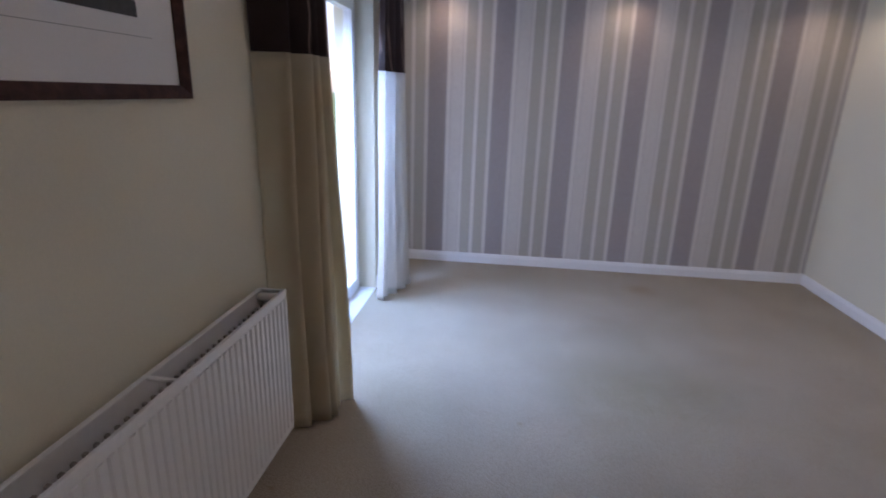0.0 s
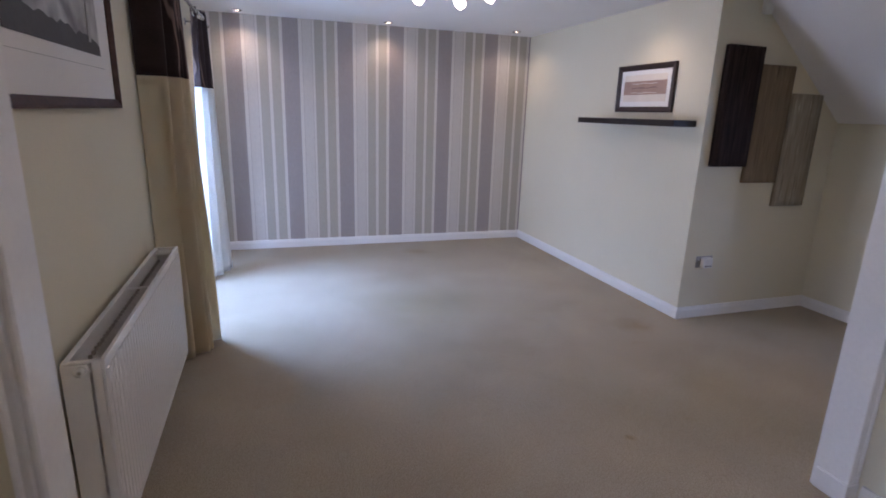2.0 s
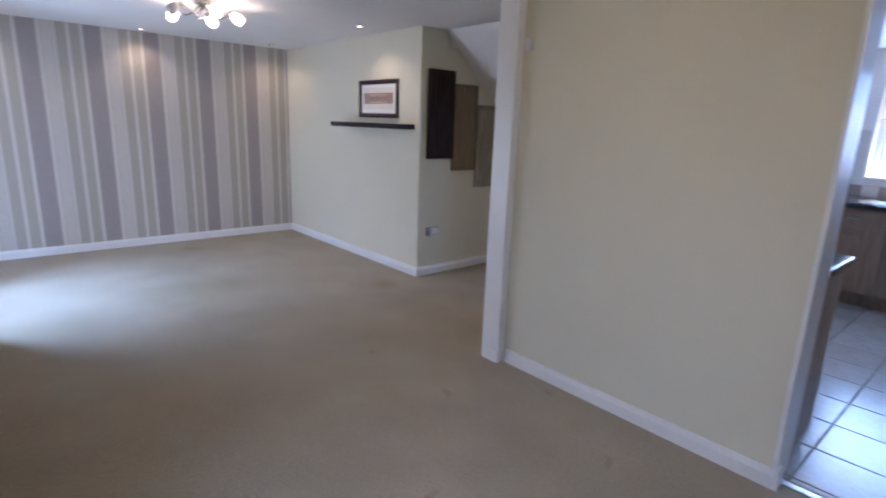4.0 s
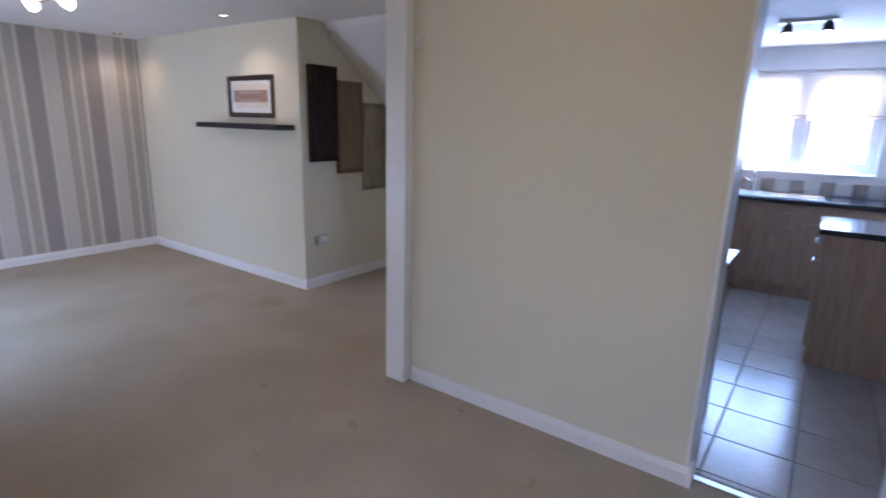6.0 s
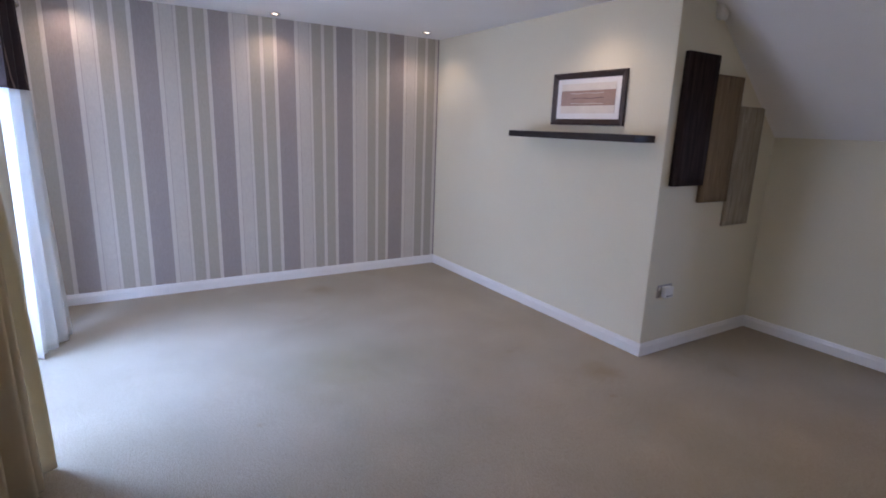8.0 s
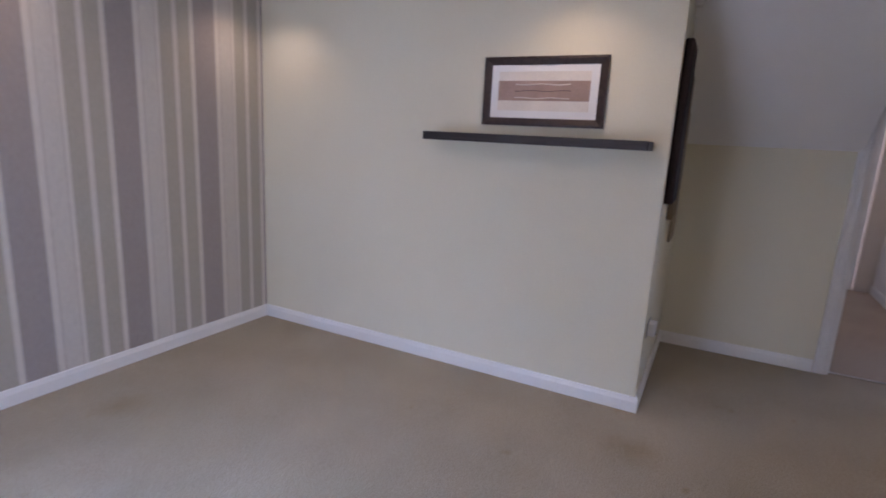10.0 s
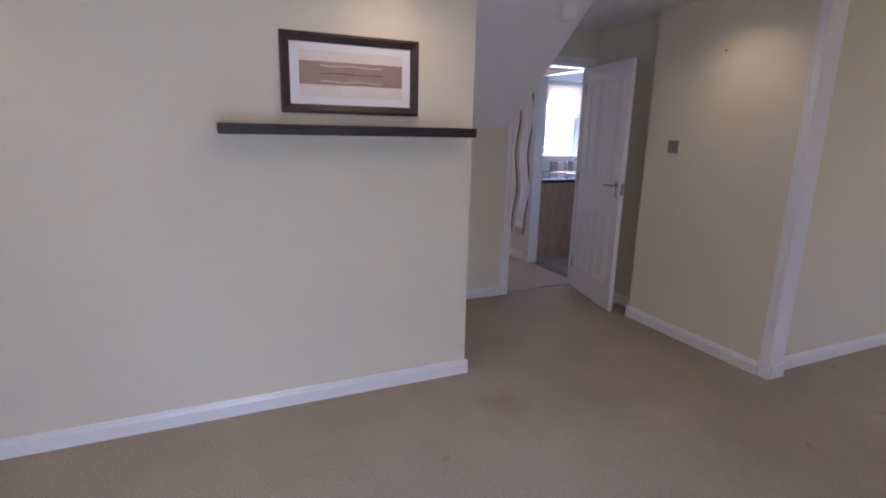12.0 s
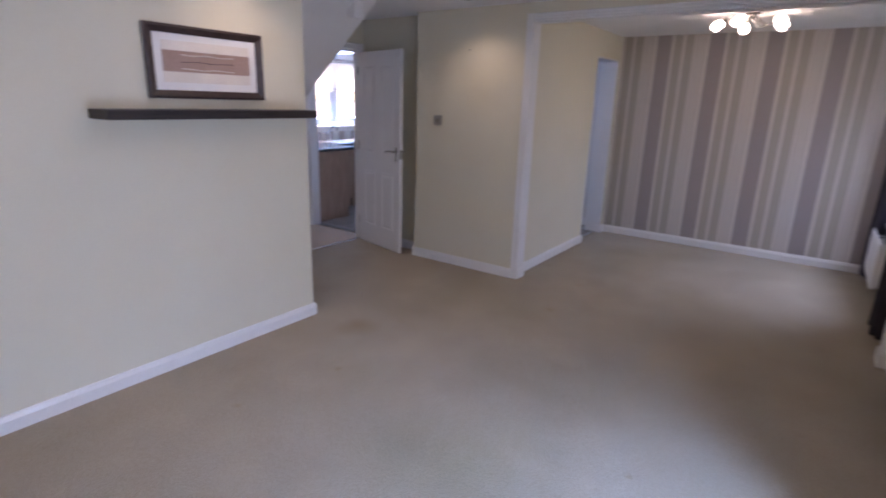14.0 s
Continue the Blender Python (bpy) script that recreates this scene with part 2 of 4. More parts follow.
def box(bm, x0, y0, z0, x1, y1, z1, bevel=0.0, m=None):
    mtx = Matrix.Translation(((x0 + x1) / 2, (y0 + y1) / 2, (z0 + z1) / 2)) @ Matrix.Diagonal((abs(x1 - x0), abs(y1 - y0), abs(z1 - z0), 1))
    r = bmesh.ops.create_cube(bm, size=1, matrix=(m @ mtx) if m else mtx)
    if bevel:
        vs = set(r["verts"])
        es = [e for e in bm.edges if e.verts[0] in vs and e.verts[1] in vs]
        bmesh.ops.bevel(bm, geom=es, offset=bevel, segments=2, affect="EDGES", profile=0.6)
    return bm


def boxes(*rows, bevel=0.0):
    bm = bmesh.new()
    for r in rows:
        box(bm, *r, bevel=bevel)
    return bm


def tube(bm, points, radius, sides=10):
    """A round bar through the points."""
    rings = []
    pts = [Vector(p) for p in points]
    for i, p in enumerate(pts):
        d = (pts[min(i + 1, len(pts) - 1)] - pts[max(i - 1, 0)]).normalized()
        a = d.orthogonal().normalized() if abs(d.z) > 0.95 else d.cross(Vector((0, 0, 1))).normalized()
        c = d.cross(a).normalized()
        rings.append([bm.verts.new(p + radius * (math.cos(2 * math.pi * k / sides) * a + math.sin(2 * math.pi * k / sides) * c)) for k in range(sides)])
    for q, w in zip(rings, rings[1:]):
        for k in range(sides):
            bm.faces.new((q[k], q[(k + 1) % sides], w[(k + 1) % sides], w[k]))
    bm.faces.new(rings[0][::-1])
    bm.faces.new(rings[-1])
    return bm


def lathe(bm, profile, m=Matrix(), sides=20):
    """A turned solid: (radius, height) rows turned round z, then placed by m."""
    rings = [[bm.verts.new(m @ Vector((r * math.cos(2 * math.pi * k / sides), r * math.sin(2 * math.pi * k / sides), h))) for k in range(sides)] for r, h in profile]
    for q, w in zip(rings, rings[1:]):
        for k in range(sides):
            bm.faces.new((q[k], q[(k + 1) % sides], w[(k + 1) % sides], w[k]))
    bm.faces.new(rings[0][::-1])
    bm.faces.new(rings[-1])
    return bm


def prism(bm, outline, axis, a, b):
    """A solid with the given outline (pairs in the two other axes), from a to b along the axis."""
    def at(u, v, w):
        return {"x": (w, u, v), "y": (u, w, v), "z": (u, v, w)}[axis]
    lo = [bm.verts.new(at(u, v, a)) for u, v in outline]
    hi = [bm.verts.new(at(u, v, b)) for u, v in outline]
    n = len(outline)
    bm.faces.new(lo)
    bm.faces.new(hi[::-1])
    for k in range(n):
        bm.faces.new((lo[k], hi[k], hi[(k + 1) % n], lo[(k + 1) % n]))
    bmesh.ops.recalc_face_normals(bm, faces=bm.faces)
    return bm


def finish(name, bm, material, smooth=False):
    bmesh.ops.recalc_face_normals(bm, faces=bm.faces)
    me = bpy.data.meshes.new(name)
    bm.to_mesh(me)
    bm.free()
    me.materials.append(material)
    if smooth:
        for p in me.polygons:
            p.use_smooth = True
    return new(name, me)


def part(name, bm, material, parent, label="", smooth=False):
    ob = finish(name, bm, material, smooth)
    ob.parent = parent
    if label:
        tagged(ob, label)
    return ob


def structure(name, bm, material, label, category, smooth=False):
    return tagged(finish(name, bm, material, smooth), label, category, kind="structure")


def thing(name, label, category, group="", at=(0, 0, 0)):
    ob = new(name)
    ob.location = at
    ob.empty_display_size = 0.1
    return tagged(ob, label, category, group)


# ---- the large structure ----
W, N, H = -0.06, 5.79, 2.29
RX, RY = 3.405, 3.07
EX = 4.655
SY = 1.395
DX = 2.70
DS = -1.02
KE, KS = 6.64, -1.20

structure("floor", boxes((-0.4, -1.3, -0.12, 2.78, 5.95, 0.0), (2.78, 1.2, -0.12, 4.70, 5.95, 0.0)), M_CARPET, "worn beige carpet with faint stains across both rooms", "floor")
structure("floor_hall", boxes((4.70, 1.17, -0.12, 7.75, 2.5, 0.0)), M_HALLCARPET, "brown-beige carpet of the hallway", "floor")
structure("ceiling", boxes((-0.4, -1.3, H, 4.75, 5.95, H + 0.12)), M_WHITE, "matt white plaster ceiling of the rooms", "ceiling")
structure("ceiling_kitchen", boxes((4.75, -1.35, H, KE + 0.2, 1.1, H + 0.12), (4.75, 1.1, H, 7.75, 5.0, H + 0.12)), M_WHITE, "white ceiling over kitchen and hallway", "ceiling")
structure("wall_north", boxes((-0.34, N, 0, 3.55, N + 0.2, H)), M_STRIPE_N, "wall papered in taupe, cream and purple-grey stripes", "wall")
P0, P1, PZ = 3.56, 4.98, 2.07
D0, D1, DZ0, DZ1 = -0.75, 0.62, 0.55, 2.05
structure("wall_west", boxes((-0.34, P1, 0, W, N, H), (-0.34, P0, PZ, W, P1, H), (-0.34, D1, 0, W, P0, H), (-0.34, D0, 0, W, D1, DZ0), (-0.34, D0, DZ1, W, D1, H), (-0.34, DS - 0.2, 0, W, D0, H)), M_CREAM, "cream painted wall with patio doors and a window", "wall")
structure("wall_shelf", boxes((RX, RY, 0, RX + 0.13, N, H)), M_CREAM, "cream painted wall carrying the dark floating shelf", "wall")
structure("wall_return", boxes((RX + 0.13, RY, 0, EX + 0.1, RY + 0.12, H)), M_CREAM, "cream painted return wall behind three canvas panels", "wall")
O0, O1, OZ = 1.255, 2.035, 1.995
structure("wall_recess", boxes((EX, O1, 0, EX + 0.1, RY, H), (EX, O0, OZ, EX + 0.1, O1, H), (EX, 1.24, 0, EX + 0.1, O0, H)), M_CREAM, "cream wall with the hall doorway under the stairs", "wall")
structure("wall_switch", boxes((DX, 1.27, 0, 3.81, SY, H)), M_CREAM, "cream painted wall carrying a steel light switch", "wall")
structure("wall_door_recess", boxes((3.72, 1.14, 0, EX, 1.24, H)), M_CREAM, "cream painted wall behind the open door", "wall")
structure("wall_corner", boxes((3.72, 1.24, 0, 3.81, 1.27, H)), M_CREAM, "cream painted corner beside the open door", "wall")
structure("wall_arch_header", boxes((W, 1.285, 2.16, DX, SY, H), (W, 1.285, 0, 0.06, SY, 2.16)), M_CREAM, "cream header over the wide opening between rooms", "wall")
K0, K1, KZ = -0.94, -0.265, 2.03
structure("wall_dining_east", boxes((DX, K1, 0, DX + 0.1, 1.27, H), (DX, K0, KZ, DX + 0.1, K1, H), (DX, DS - 0.2, 0, DX + 0.1, K0, H)), M_CREAM, "cream dining wall with an opening to the kitchen", "wall")
structure("wall_south", boxes((W, DS - 0.2, 0, DX, DS, H)), M_STRIPE_S, "dining wall papered in taupe and purple-grey stripes", "wall")

# sloping underside of the stairs
structure("stair_soffit", prism(bmesh.new(), [(3.68, H), (3.72, H - 0.045), (EX, 1.455), (EX, H)], "y", 2.075, RY), M_WHITE, "white sloping underside of the staircase", "ceiling")

# kitchen and hall shell
structure("wall_hall_south", boxes((5.56, 1.10, 0, 7.6, 1.20, H), (4.755, 1.10, 2.0, 5.56, 1.20, H), (4.66, 1.0, 0, 4.78, 1.24, H)), M_LILAC, "pale painted hall wall with the kitchen doorway", "wall")
structure("wall_hall_north", boxes((4.755, 2.30, 0, 7.7, 2.42, H)), M_LILAC, "pale painted hallway wall", "wall")
structure("wall_hall_end", boxes((7.6, 1.1, 0, 7.75, 1.36, H), (7.6, 2.29, 0, 7.75, 2.42, H), (7.6, 1.36, 2.05, 7.75, 2.29, H)), M_LILAC, "pale hall end wall round the glazed front door", "wall")
G0, G1, GZ0, GZ1 = -0.90, 0.345, 1.10, 2.06
structure("wall_kitchen_east", boxes((KE, G1, 0, KE + 0.2, 1.10, H), (KE, KS, 0, KE + 0.2, G0, H), (KE, G0, 0, KE + 0.2, G1, GZ0), (KE, G0, GZ1, KE + 0.2, G1, H)), M_LILAC, "pale kitchen wall round the bright window", "wall")
structure("wall_kitchen_south", boxes((DX + 0.1, KS - 0.15, 0, KE + 0.2, KS, H)), M_LILAC, "pale painted kitchen wall", "wall")
structure("wall_kitchen_west", boxes((DX + 0.101, KS, 0, DX + 0.106, K0 - 0.02, H), (DX + 0.101, K1 + 0.02, 0, DX + 0.106, 1.0, H)), M_LILAC, "pale painted kitchen wall beside the dining room", "wall")
structure("wall_kitchen_north", boxes((DX + 0.1, 1.0, 0, 4.66, 1.14, H)), M_LILAC, "pale painted kitchen wall", "wall")
structure("ceiling_kitchen_main", boxes((DX + 0.05, -1.3, H - 0.02, KE + 0.2, 1.05, H - 0.005)), M_WHITE, "white kitchen ceiling", "ceiling")
structure("ground", boxes((-300, -300, -0.4, 300, 300, -0.15)), mat("lawn", (0.06, 0.11, 0.03), 0.9, 0.4, 3, 60, 0.4), "green lawn round the house", "ground")

# kitchen tile bed, thresholds
structure("floor_kitchen", boxes((2.78, -1.25, -0.12, KE, 1.17, -0.008)), mat("grey_grout", (0.16, 0.15, 0.14), 0.9, 0.1, 8, 90, 0.1), "grouted bed of the kitchen floor tiles", "floor")
structure("trim_threshold_kitchen", boxes((2.755, K0, -0.005, 2.795, K1, 0.006), bevel=0.002), M_CHROME, "metal carpet threshold strip at the kitchen", "trim")
structure("trim_threshold_hall", boxes((4.69, O0 + 0.02, -0.005, 4.72, O1 - 0.02, 0.005), bevel=0.002), M_CHROME, "thin metal threshold strip at the hall door", "trim")
structure("trim_threshold_kitchen_hall", boxes((4.80, 1.14, -0.005, 5.54, 1.175, 0.006), bevel=0.002), M_CHROME, "metal threshold strip at the kitchen doorway", "trim")

# ---- skirting ----
SKIRT = [(0, 0), (0.017, 0), (0.017, 0.060), (0.012, 0.072), (0.009, 0.084), (0, 0.086)]


def skirting(x0, y0, x1, y1, nx, ny):
    """A length of skirting from (x0, y0) to (x1, y1) that stands out from its wall by (nx, ny)."""
    bm = bmesh.new()
    rows = []
    for x, y in ((x0, y0), (x1, y1)):
        rows.append([bm.verts.new((x + nx * d, y + ny * d, z)) for d, z in SKIRT])
    a, b = rows
    k = len(SKIRT)
    for i in range(k):
        bm.faces.new((a[i], a[(i + 1) % k], b[(i + 1) % k], b[i]))
    bm.faces.new(a)
    bm.faces.new(b[::-1])
    return structure("baseboard", bm, M_GLOSS, "white gloss painted skirting board along the wall", "baseboard")


T = 0.017
skirting(W, N, RX, N, 0, -1)
skirting(W, P1 + 0.02, W, N - T, 1, 0)
skirting(W, SY, W, P0 - 0.02, 1, 0)
skirting(RX, RY - T, RX, N - T, -1, 0)
skirting(RX, RY, EX - T, RY, 0, -1)
skirting(EX, O1 + 0.07, EX, RY, -1, 0)
skirting(DX + 0.0, SY, 3.81 + T, SY, 0, 1)
skirting(3.81, 1.24, 3.81, SY, 1, 0)
skirting(3.81, 1.24, EX - 0.02, 1.24, 0, 1)
skirting(DX, K1 - 0.017, DX, 1.25, -1, 0)
skirting(DX - T, K1 - 0.018, DX + 0.06, K1 - 0.018, 0, -1)
skirting(DX - T, K0 + 0.018, DX + 0.06, K0 + 0.018, 0, 1)
skirting(DX, DS, DX, K0, -1, 0)
skirting(W, DS, DX - T, DS, 0, 1)
skirting(W, DS, W, 1.27, 1, 0)
skirting(5.64, 1.20, 7.6, 1.20, 0, 1)
skirting(4.755, 2.30, 7.6, 2.30, 0, -1)
skirting(DX + 0.11, KS, 4.48, KS, 0, 1)

# ---- trim round the openings ----
MOULD = [(0, 0), (0, 0.016), (0.010, 0.020), (0.022, 0.020), (0.027, 0.013), (0.036, 0.011), (0.044, 0.016), (0.056, 0.016), (0.060, 0.010), (0.074, 0.010), (0.082, 0.018), (0.097, 0.018), (0.105, 0.008), (0.105, 0)]


def architrave(name, axis, wall, out, a0, a1, top, label, wide=0.105, skip=(), thick=1.0):
    """Moulded strips up both sides and over an opening from a0 to a1 in a wall across the axis."""
    s = wide / 0.105
    prof = [(u * s, v * thick) for u, v in MOULD]
    for side, edge, sgn in (("low", a0, -1), ("high", a1, 1)):
        if side in skip:
            continue
        bm = bmesh.new()
        if axis == "y":
            prism(bm, [(edge + sgn * u, wall + out * v) for u, v in prof], "z", 0, top + wide)
        else:
            prism(bm, [(wall + out * v, edge + sgn * u) for u, v in prof], "z", 0, top + wide)
        structure(name, bm, M_GLOSS, label, "trim")
    bm = bmesh.new()
    if axis == "y":
        prism(bm, [(wall + out * v, top + u) for u, v in prof], "x", a0 + 0.001, a1 - 0.001)
    else:
        prism(bm, [(wall + out * v, top + u) for u, v in prof], "y", a0 + 0.001, a1 - 0.001)
    structure(name, bm, M_GLOSS, label, "trim")


structure("trim_kitchen_opening", boxes((DX + 0.001, K1 - 0.018, 0, DX + 0.2, K1 - 0.001, KZ - 0.018), (DX + 0.001, K0 + 0.001, 0, DX + 0.2, K0 + 0.018, KZ - 0.018), (DX + 0.001, K0 + 0.001, KZ - 0.018, DX + 0.2, K1 - 0.001, KZ - 0.001)), M_GLOSS, "white gloss lining of the kitchen opening", "trim")
A0, A1, AZ = 0.075, 2.636, 2.145
architrave("trim_arch", "y", SY, 1, A0, A1, AZ, "white moulded architrave round the wide opening", 0.064, thick=0.6)
architrave("trim_arch", "y", 1.285, -1, A0, A1, AZ, "white moulded architrave round the wide opening", 0.063)
structure("trim_arch_lining", boxes((A0 - 0.018, 1.285, 0, A0, SY, AZ + 0.018), (A1, 1.285, 0, DX - 0.002, SY, AZ), (A0, 1.285, AZ, DX - 0.002, SY, AZ + 0.017)), M_GLOSS, "white gloss lining of the wide opening", "trim")
structure("trim_plinth", boxes((A1 - 0.010, 1.262, 0, DX - 0.004, SY - 0.006, 0.088), bevel=0.004), M_GLOSS, "white plinth block at the foot of the opening", "trim")
structure("trim_plinth_west", boxes((W + 0.018, 1.258, 0, A0 + 0.012, SY + 0.026, 0.088), bevel=0.004), M_GLOSS, "white plinth block at the foot of the opening", "trim")
architrave("trim_door", "x", EX, -1, O0, O1, OZ, "white moulded architrave round the hall doorway", 0.065)
structure("trim_door_lining", boxes((EX, O0 - 0.001, 0, EX + 0.1, O0 + 0.022, OZ), (EX, O1 - 0.022, 0, EX + 0.1, O1, OZ), (EX, O0, OZ - 0.022, EX + 0.1, O1, OZ + 0.001), (EX + 0.045, O1 - 0.036, 0, EX + 0.06, O1 - 0.022, OZ - 0.022)), M_GLOSS, "white gloss lining of the hall doorway", "trim")
architrave("trim_kitchen_door", "y", 1.20, 1, 4.80, 5.545, 2.0, "white architrave round the kitchen doorway", 0.065)
structure("trim_kitchen_lining", boxes((5.545, 1.10, 0, 5.565, 1.20, 2.0), (4.78, 1.10, 0, 4.80, 1.20, 2.0), (4.80, 1.10, 1.982, 5.545, 1.20, 2.0)), M_GLOSS, "white gloss lining of the kitchen doorway", "trim")

# ---- hall door ----


def panel_door(name, w, h, label):
    """A four-panel moulded door, hinged at its own origin, the leaf along x."""
    d = thing(name, label, "door")
    tk = 0.036
    part("leaf", boxes((0, -tk / 2, 0.006, w, tk / 2, h), bevel=0.002), M_GLOSS, d)
    cols = ((0.105, w / 2 - 0.055), (w / 2 + 0.055, w - 0.105))
    for z0, z1 in ((0.21, 0.80), (0.97, h - 0.12)):
        for x0, x1 in cols:
            for s in (-1, 1):
                bm = bmesh.new()
                y0, y1 = s * tk / 2, s * (tk / 2 + 0.007)
                ya, yb = min(y0, y1), max(y0, y1)
                for q in ((x0, ya, z0, x1, yb, z0 + 0.018), (x0, ya, z1 - 0.018, x1, yb, z1), (x0, ya, z0 + 0.018, x0 + 0.018, yb, z1 - 0.018), (x1 - 0.018, ya, z0 + 0.018, x1, yb, z1 - 0.018)):
                    box(bm, *q, bevel=0.004)
                part("panel_moulding", bm, M_GLOSS, d)
                bm = bmesh.new()
                u = 0.045
                lo = [bm.verts.new((x, y0, z)) for x, z in ((x0 + 0.024, z0 + 0.024), (x1 - 0.024, z0 + 0.024), (x1 - 0.024, z1 - 0.024), (x0 + 0.024, z1 - 0.024))]
                hi = [bm.verts.new((x, y1 + s * 0.002, z)) for x, z in ((x0 + u, z0 + u), (x1 - u, z0 + u), (x1 - u, z1 - u), (x0 + u, z1 - u))]
                bm.faces.new(hi)
                for k in range(4):
                    bm.faces.new((lo[k], lo[(k + 1) % 4], hi[(k + 1) % 4], hi[k]))
                part("panel", bm, M_GLOSS, d)
    for s in (-1, 1):
        y = s * tk / 2
        plate = part("handle_plate", boxes((w - 0.075, min(y, y + s * 0.006), 0.93, w - 0.035, max(y, y + s * 0.006), 1.07), bevel=0.002), M_CHROME, d, "brushed steel backplate")
        bm = bmesh.new()
        tube(bm, [(w - 0.055, y, 1.03), (w - 0.055, y + s * 0.045, 1.03)], 0.009)
        tube(bm, [(w - 0.047, y + s * 0.048, 1.03), (w - 0.09, y + s * 0.050, 1.033), (w - 0.135, y + s * 0.047, 1.028), (w - 0.168, y + s * 0.045, 1.022)], 0.009)
        part("lever", bm, M_CHROME, plate, "steel lever handle", True)
    part("latch_plate", boxes((w - 0.002, -0.011, 0.96, w + 0.002, 0.011, 1.05)), M_CHROME, d, "steel latch plate")
    for z in (0.2, 1.0, 1.75):
        bm = bmesh.new()
        tube(bm, [(-0.004, -tk / 2 - 0.004, z), (-0.004, -tk / 2 - 0.004, z + 0.09)], 0.006)
        part("hinge", bm, M_CHROME, d)
    return d


door = panel_door("door", 0.735, 1.975, "open white four-panel door with steel lever handle")
door.matrix_world = pose(4.648, 1.297, 0.0, 0, 0, 180 - 13.8)

# ---- patio doors ----


def glazed_frame(name, x, y0, y1, z0, z1, mull, label, category, deep=0.06, bar=0.07, rail=0.0):
    """A plastic frame in a wall across x, with panes between its bars."""
    ob = structure(name, boxes((x - deep / 2, y0, z0, x + deep / 2, y0 + bar, z1), (x - deep / 2, y1 - bar, z0, x + deep / 2, y1, z1), (x - deep / 2, y0 + bar, z0, x + deep / 2, y1 - bar, z0 + bar), (x - deep / 2, y0 + bar, z1 - bar, x + deep / 2, y1 - bar, z1), bevel=0.004), M_UPVC, label, category)
    edges = [y0 + bar] + [m for m in mull] + [y1 - bar]
    for m in mull:
        part("mullion", boxes((x - deep / 2 - 0.006, m - bar * 0.7, z0 + bar, x + deep / 2 + 0.006, m + bar * 0.7, z1 - bar), bevel=0.004), M_UPVC, ob)
    for i in range(len(edges) - 1):
        a = edges[i] + (bar * 0.7 if i else 0)
        b = edges[i + 1] - (bar * 0.7 if i < len(edges) - 2 else 0)
        za, zb = z0 + bar, z1 - bar
        s = 0.045
        part("sash", boxes((x - 0.02, a, za, x + 0.045, a + s, zb), (x - 0.02, b - s, za, x + 0.045, b, zb), (x - 0.02, a + s, za, x + 0.045, b - s, za + s + rail), (x - 0.02, a + s, zb - s, x + 0.045, b - s, zb), bevel=0.004), M_UPVC, ob)
        p = part("pane", boxes((x + 0.006, a + s - 0.004, za + s + rail - 0.004, x + 0.014, b - s + 0.004, zb - s + 0.004)), M_GLASS, ob)
        p.visible_shadow = False
    return ob


patio = glazed_frame("door_patio", -0.215, P0 + 0.01, P1 - 0.01, 0.0, PZ - 0.005, [4.27], "white plastic glazed double patio doors to the garden", "patio door")
bm = bmesh.new()
tube(bm, [(-0.165, 4.225, 1.02), (-0.120, 4.225, 1.02), (-0.118, 4.17, 1.02), (-0.118, 4.12, 1.02)], 0.008)
part("handle", bm, M_CHROME, patio, "steel lever handle", True)
structure("trim_patio_sill", boxes((-0.34, P0, -0.005, W + 0.0, P1, 0.004)), M_UPVC, "white threshold under the patio doors", "trim")
win = glazed_frame("window_dining", -0.215, D0 + 0.01, D1 - 0.01, DZ0 + 0.02, DZ1 - 0.01, [-0.06], "white plastic dining room window", "window")
structure("trim_dining_sill", boxes((-0.18, D0 - 0.03, DZ0 - 0.005, W + 0.07, D1 + 0.03, DZ0 + 0.018), bevel=0.005), M_GLOSS, "white painted window sill", "trim")

# ---- curtains ----


def thread_lines(m, scale):
    """Thin wavy lighter threads woven into a dark cloth."""
    t = m.node_tree
    b = t.nodes["Principled BSDF"]
    src = b.inputs["Base Color"].links[0].from_socket
    co = t.nodes["Texture Coordinate"]
    mp = t.nodes.new("ShaderNodeMapping")
    mp.inputs["Scale"].default_value = (1.0, 1.0, 0.3)
    w = t.nodes.new("ShaderNodeTexWave")
    w.bands_direction = "Y"
    w.inputs["Scale"].default_value, w.inputs["Distortion"].default_value, w.inputs["Detail Scale"].default_value = scale, 7.0, 1.2
    r = t.nodes.new("ShaderNodeValToRGB")
    r.color_ramp.elements[0].position, r.color_ramp.elements[1].position = 0.955, 0.99
    mix = t.nodes.new("ShaderNodeMix")
    mix.data_type = "RGBA"
    t.links.new(co.outputs["Object"], mp.inputs["Vector"])
    t.links.new(mp.outputs[0], w.inputs["Vector"])
    t.links.new(w.outputs["Fac"], r.inputs[0])
    t.links.new(r.outputs[0], mix.inputs[0])
    t.links.new(src, mix.inputs[6])
    mix.inputs[7].default_value = (0.20, 0.14, 0.12, 1)
    t.links.new(mix.outputs[2], b.inputs["Base Color"])


thread_lines(M_BAND, 5.0)


def cloth(points_at, z0, z1, folds, rows):
    bm = bmesh.new()
    cols = folds * 14
    grid = []
    for j in range(rows + 1):
        z = z0 + (z1 - z0) * j / rows
        grid.append([bm.verts.new((*points_at(i / cols, z), z)) for i in range(cols + 1)])
    for a, b in zip(grid, grid[1:]):
        for i in range(cols):
            bm.faces.new((a[i], a[i + 1], b[i + 1], b[i]))
    return bm


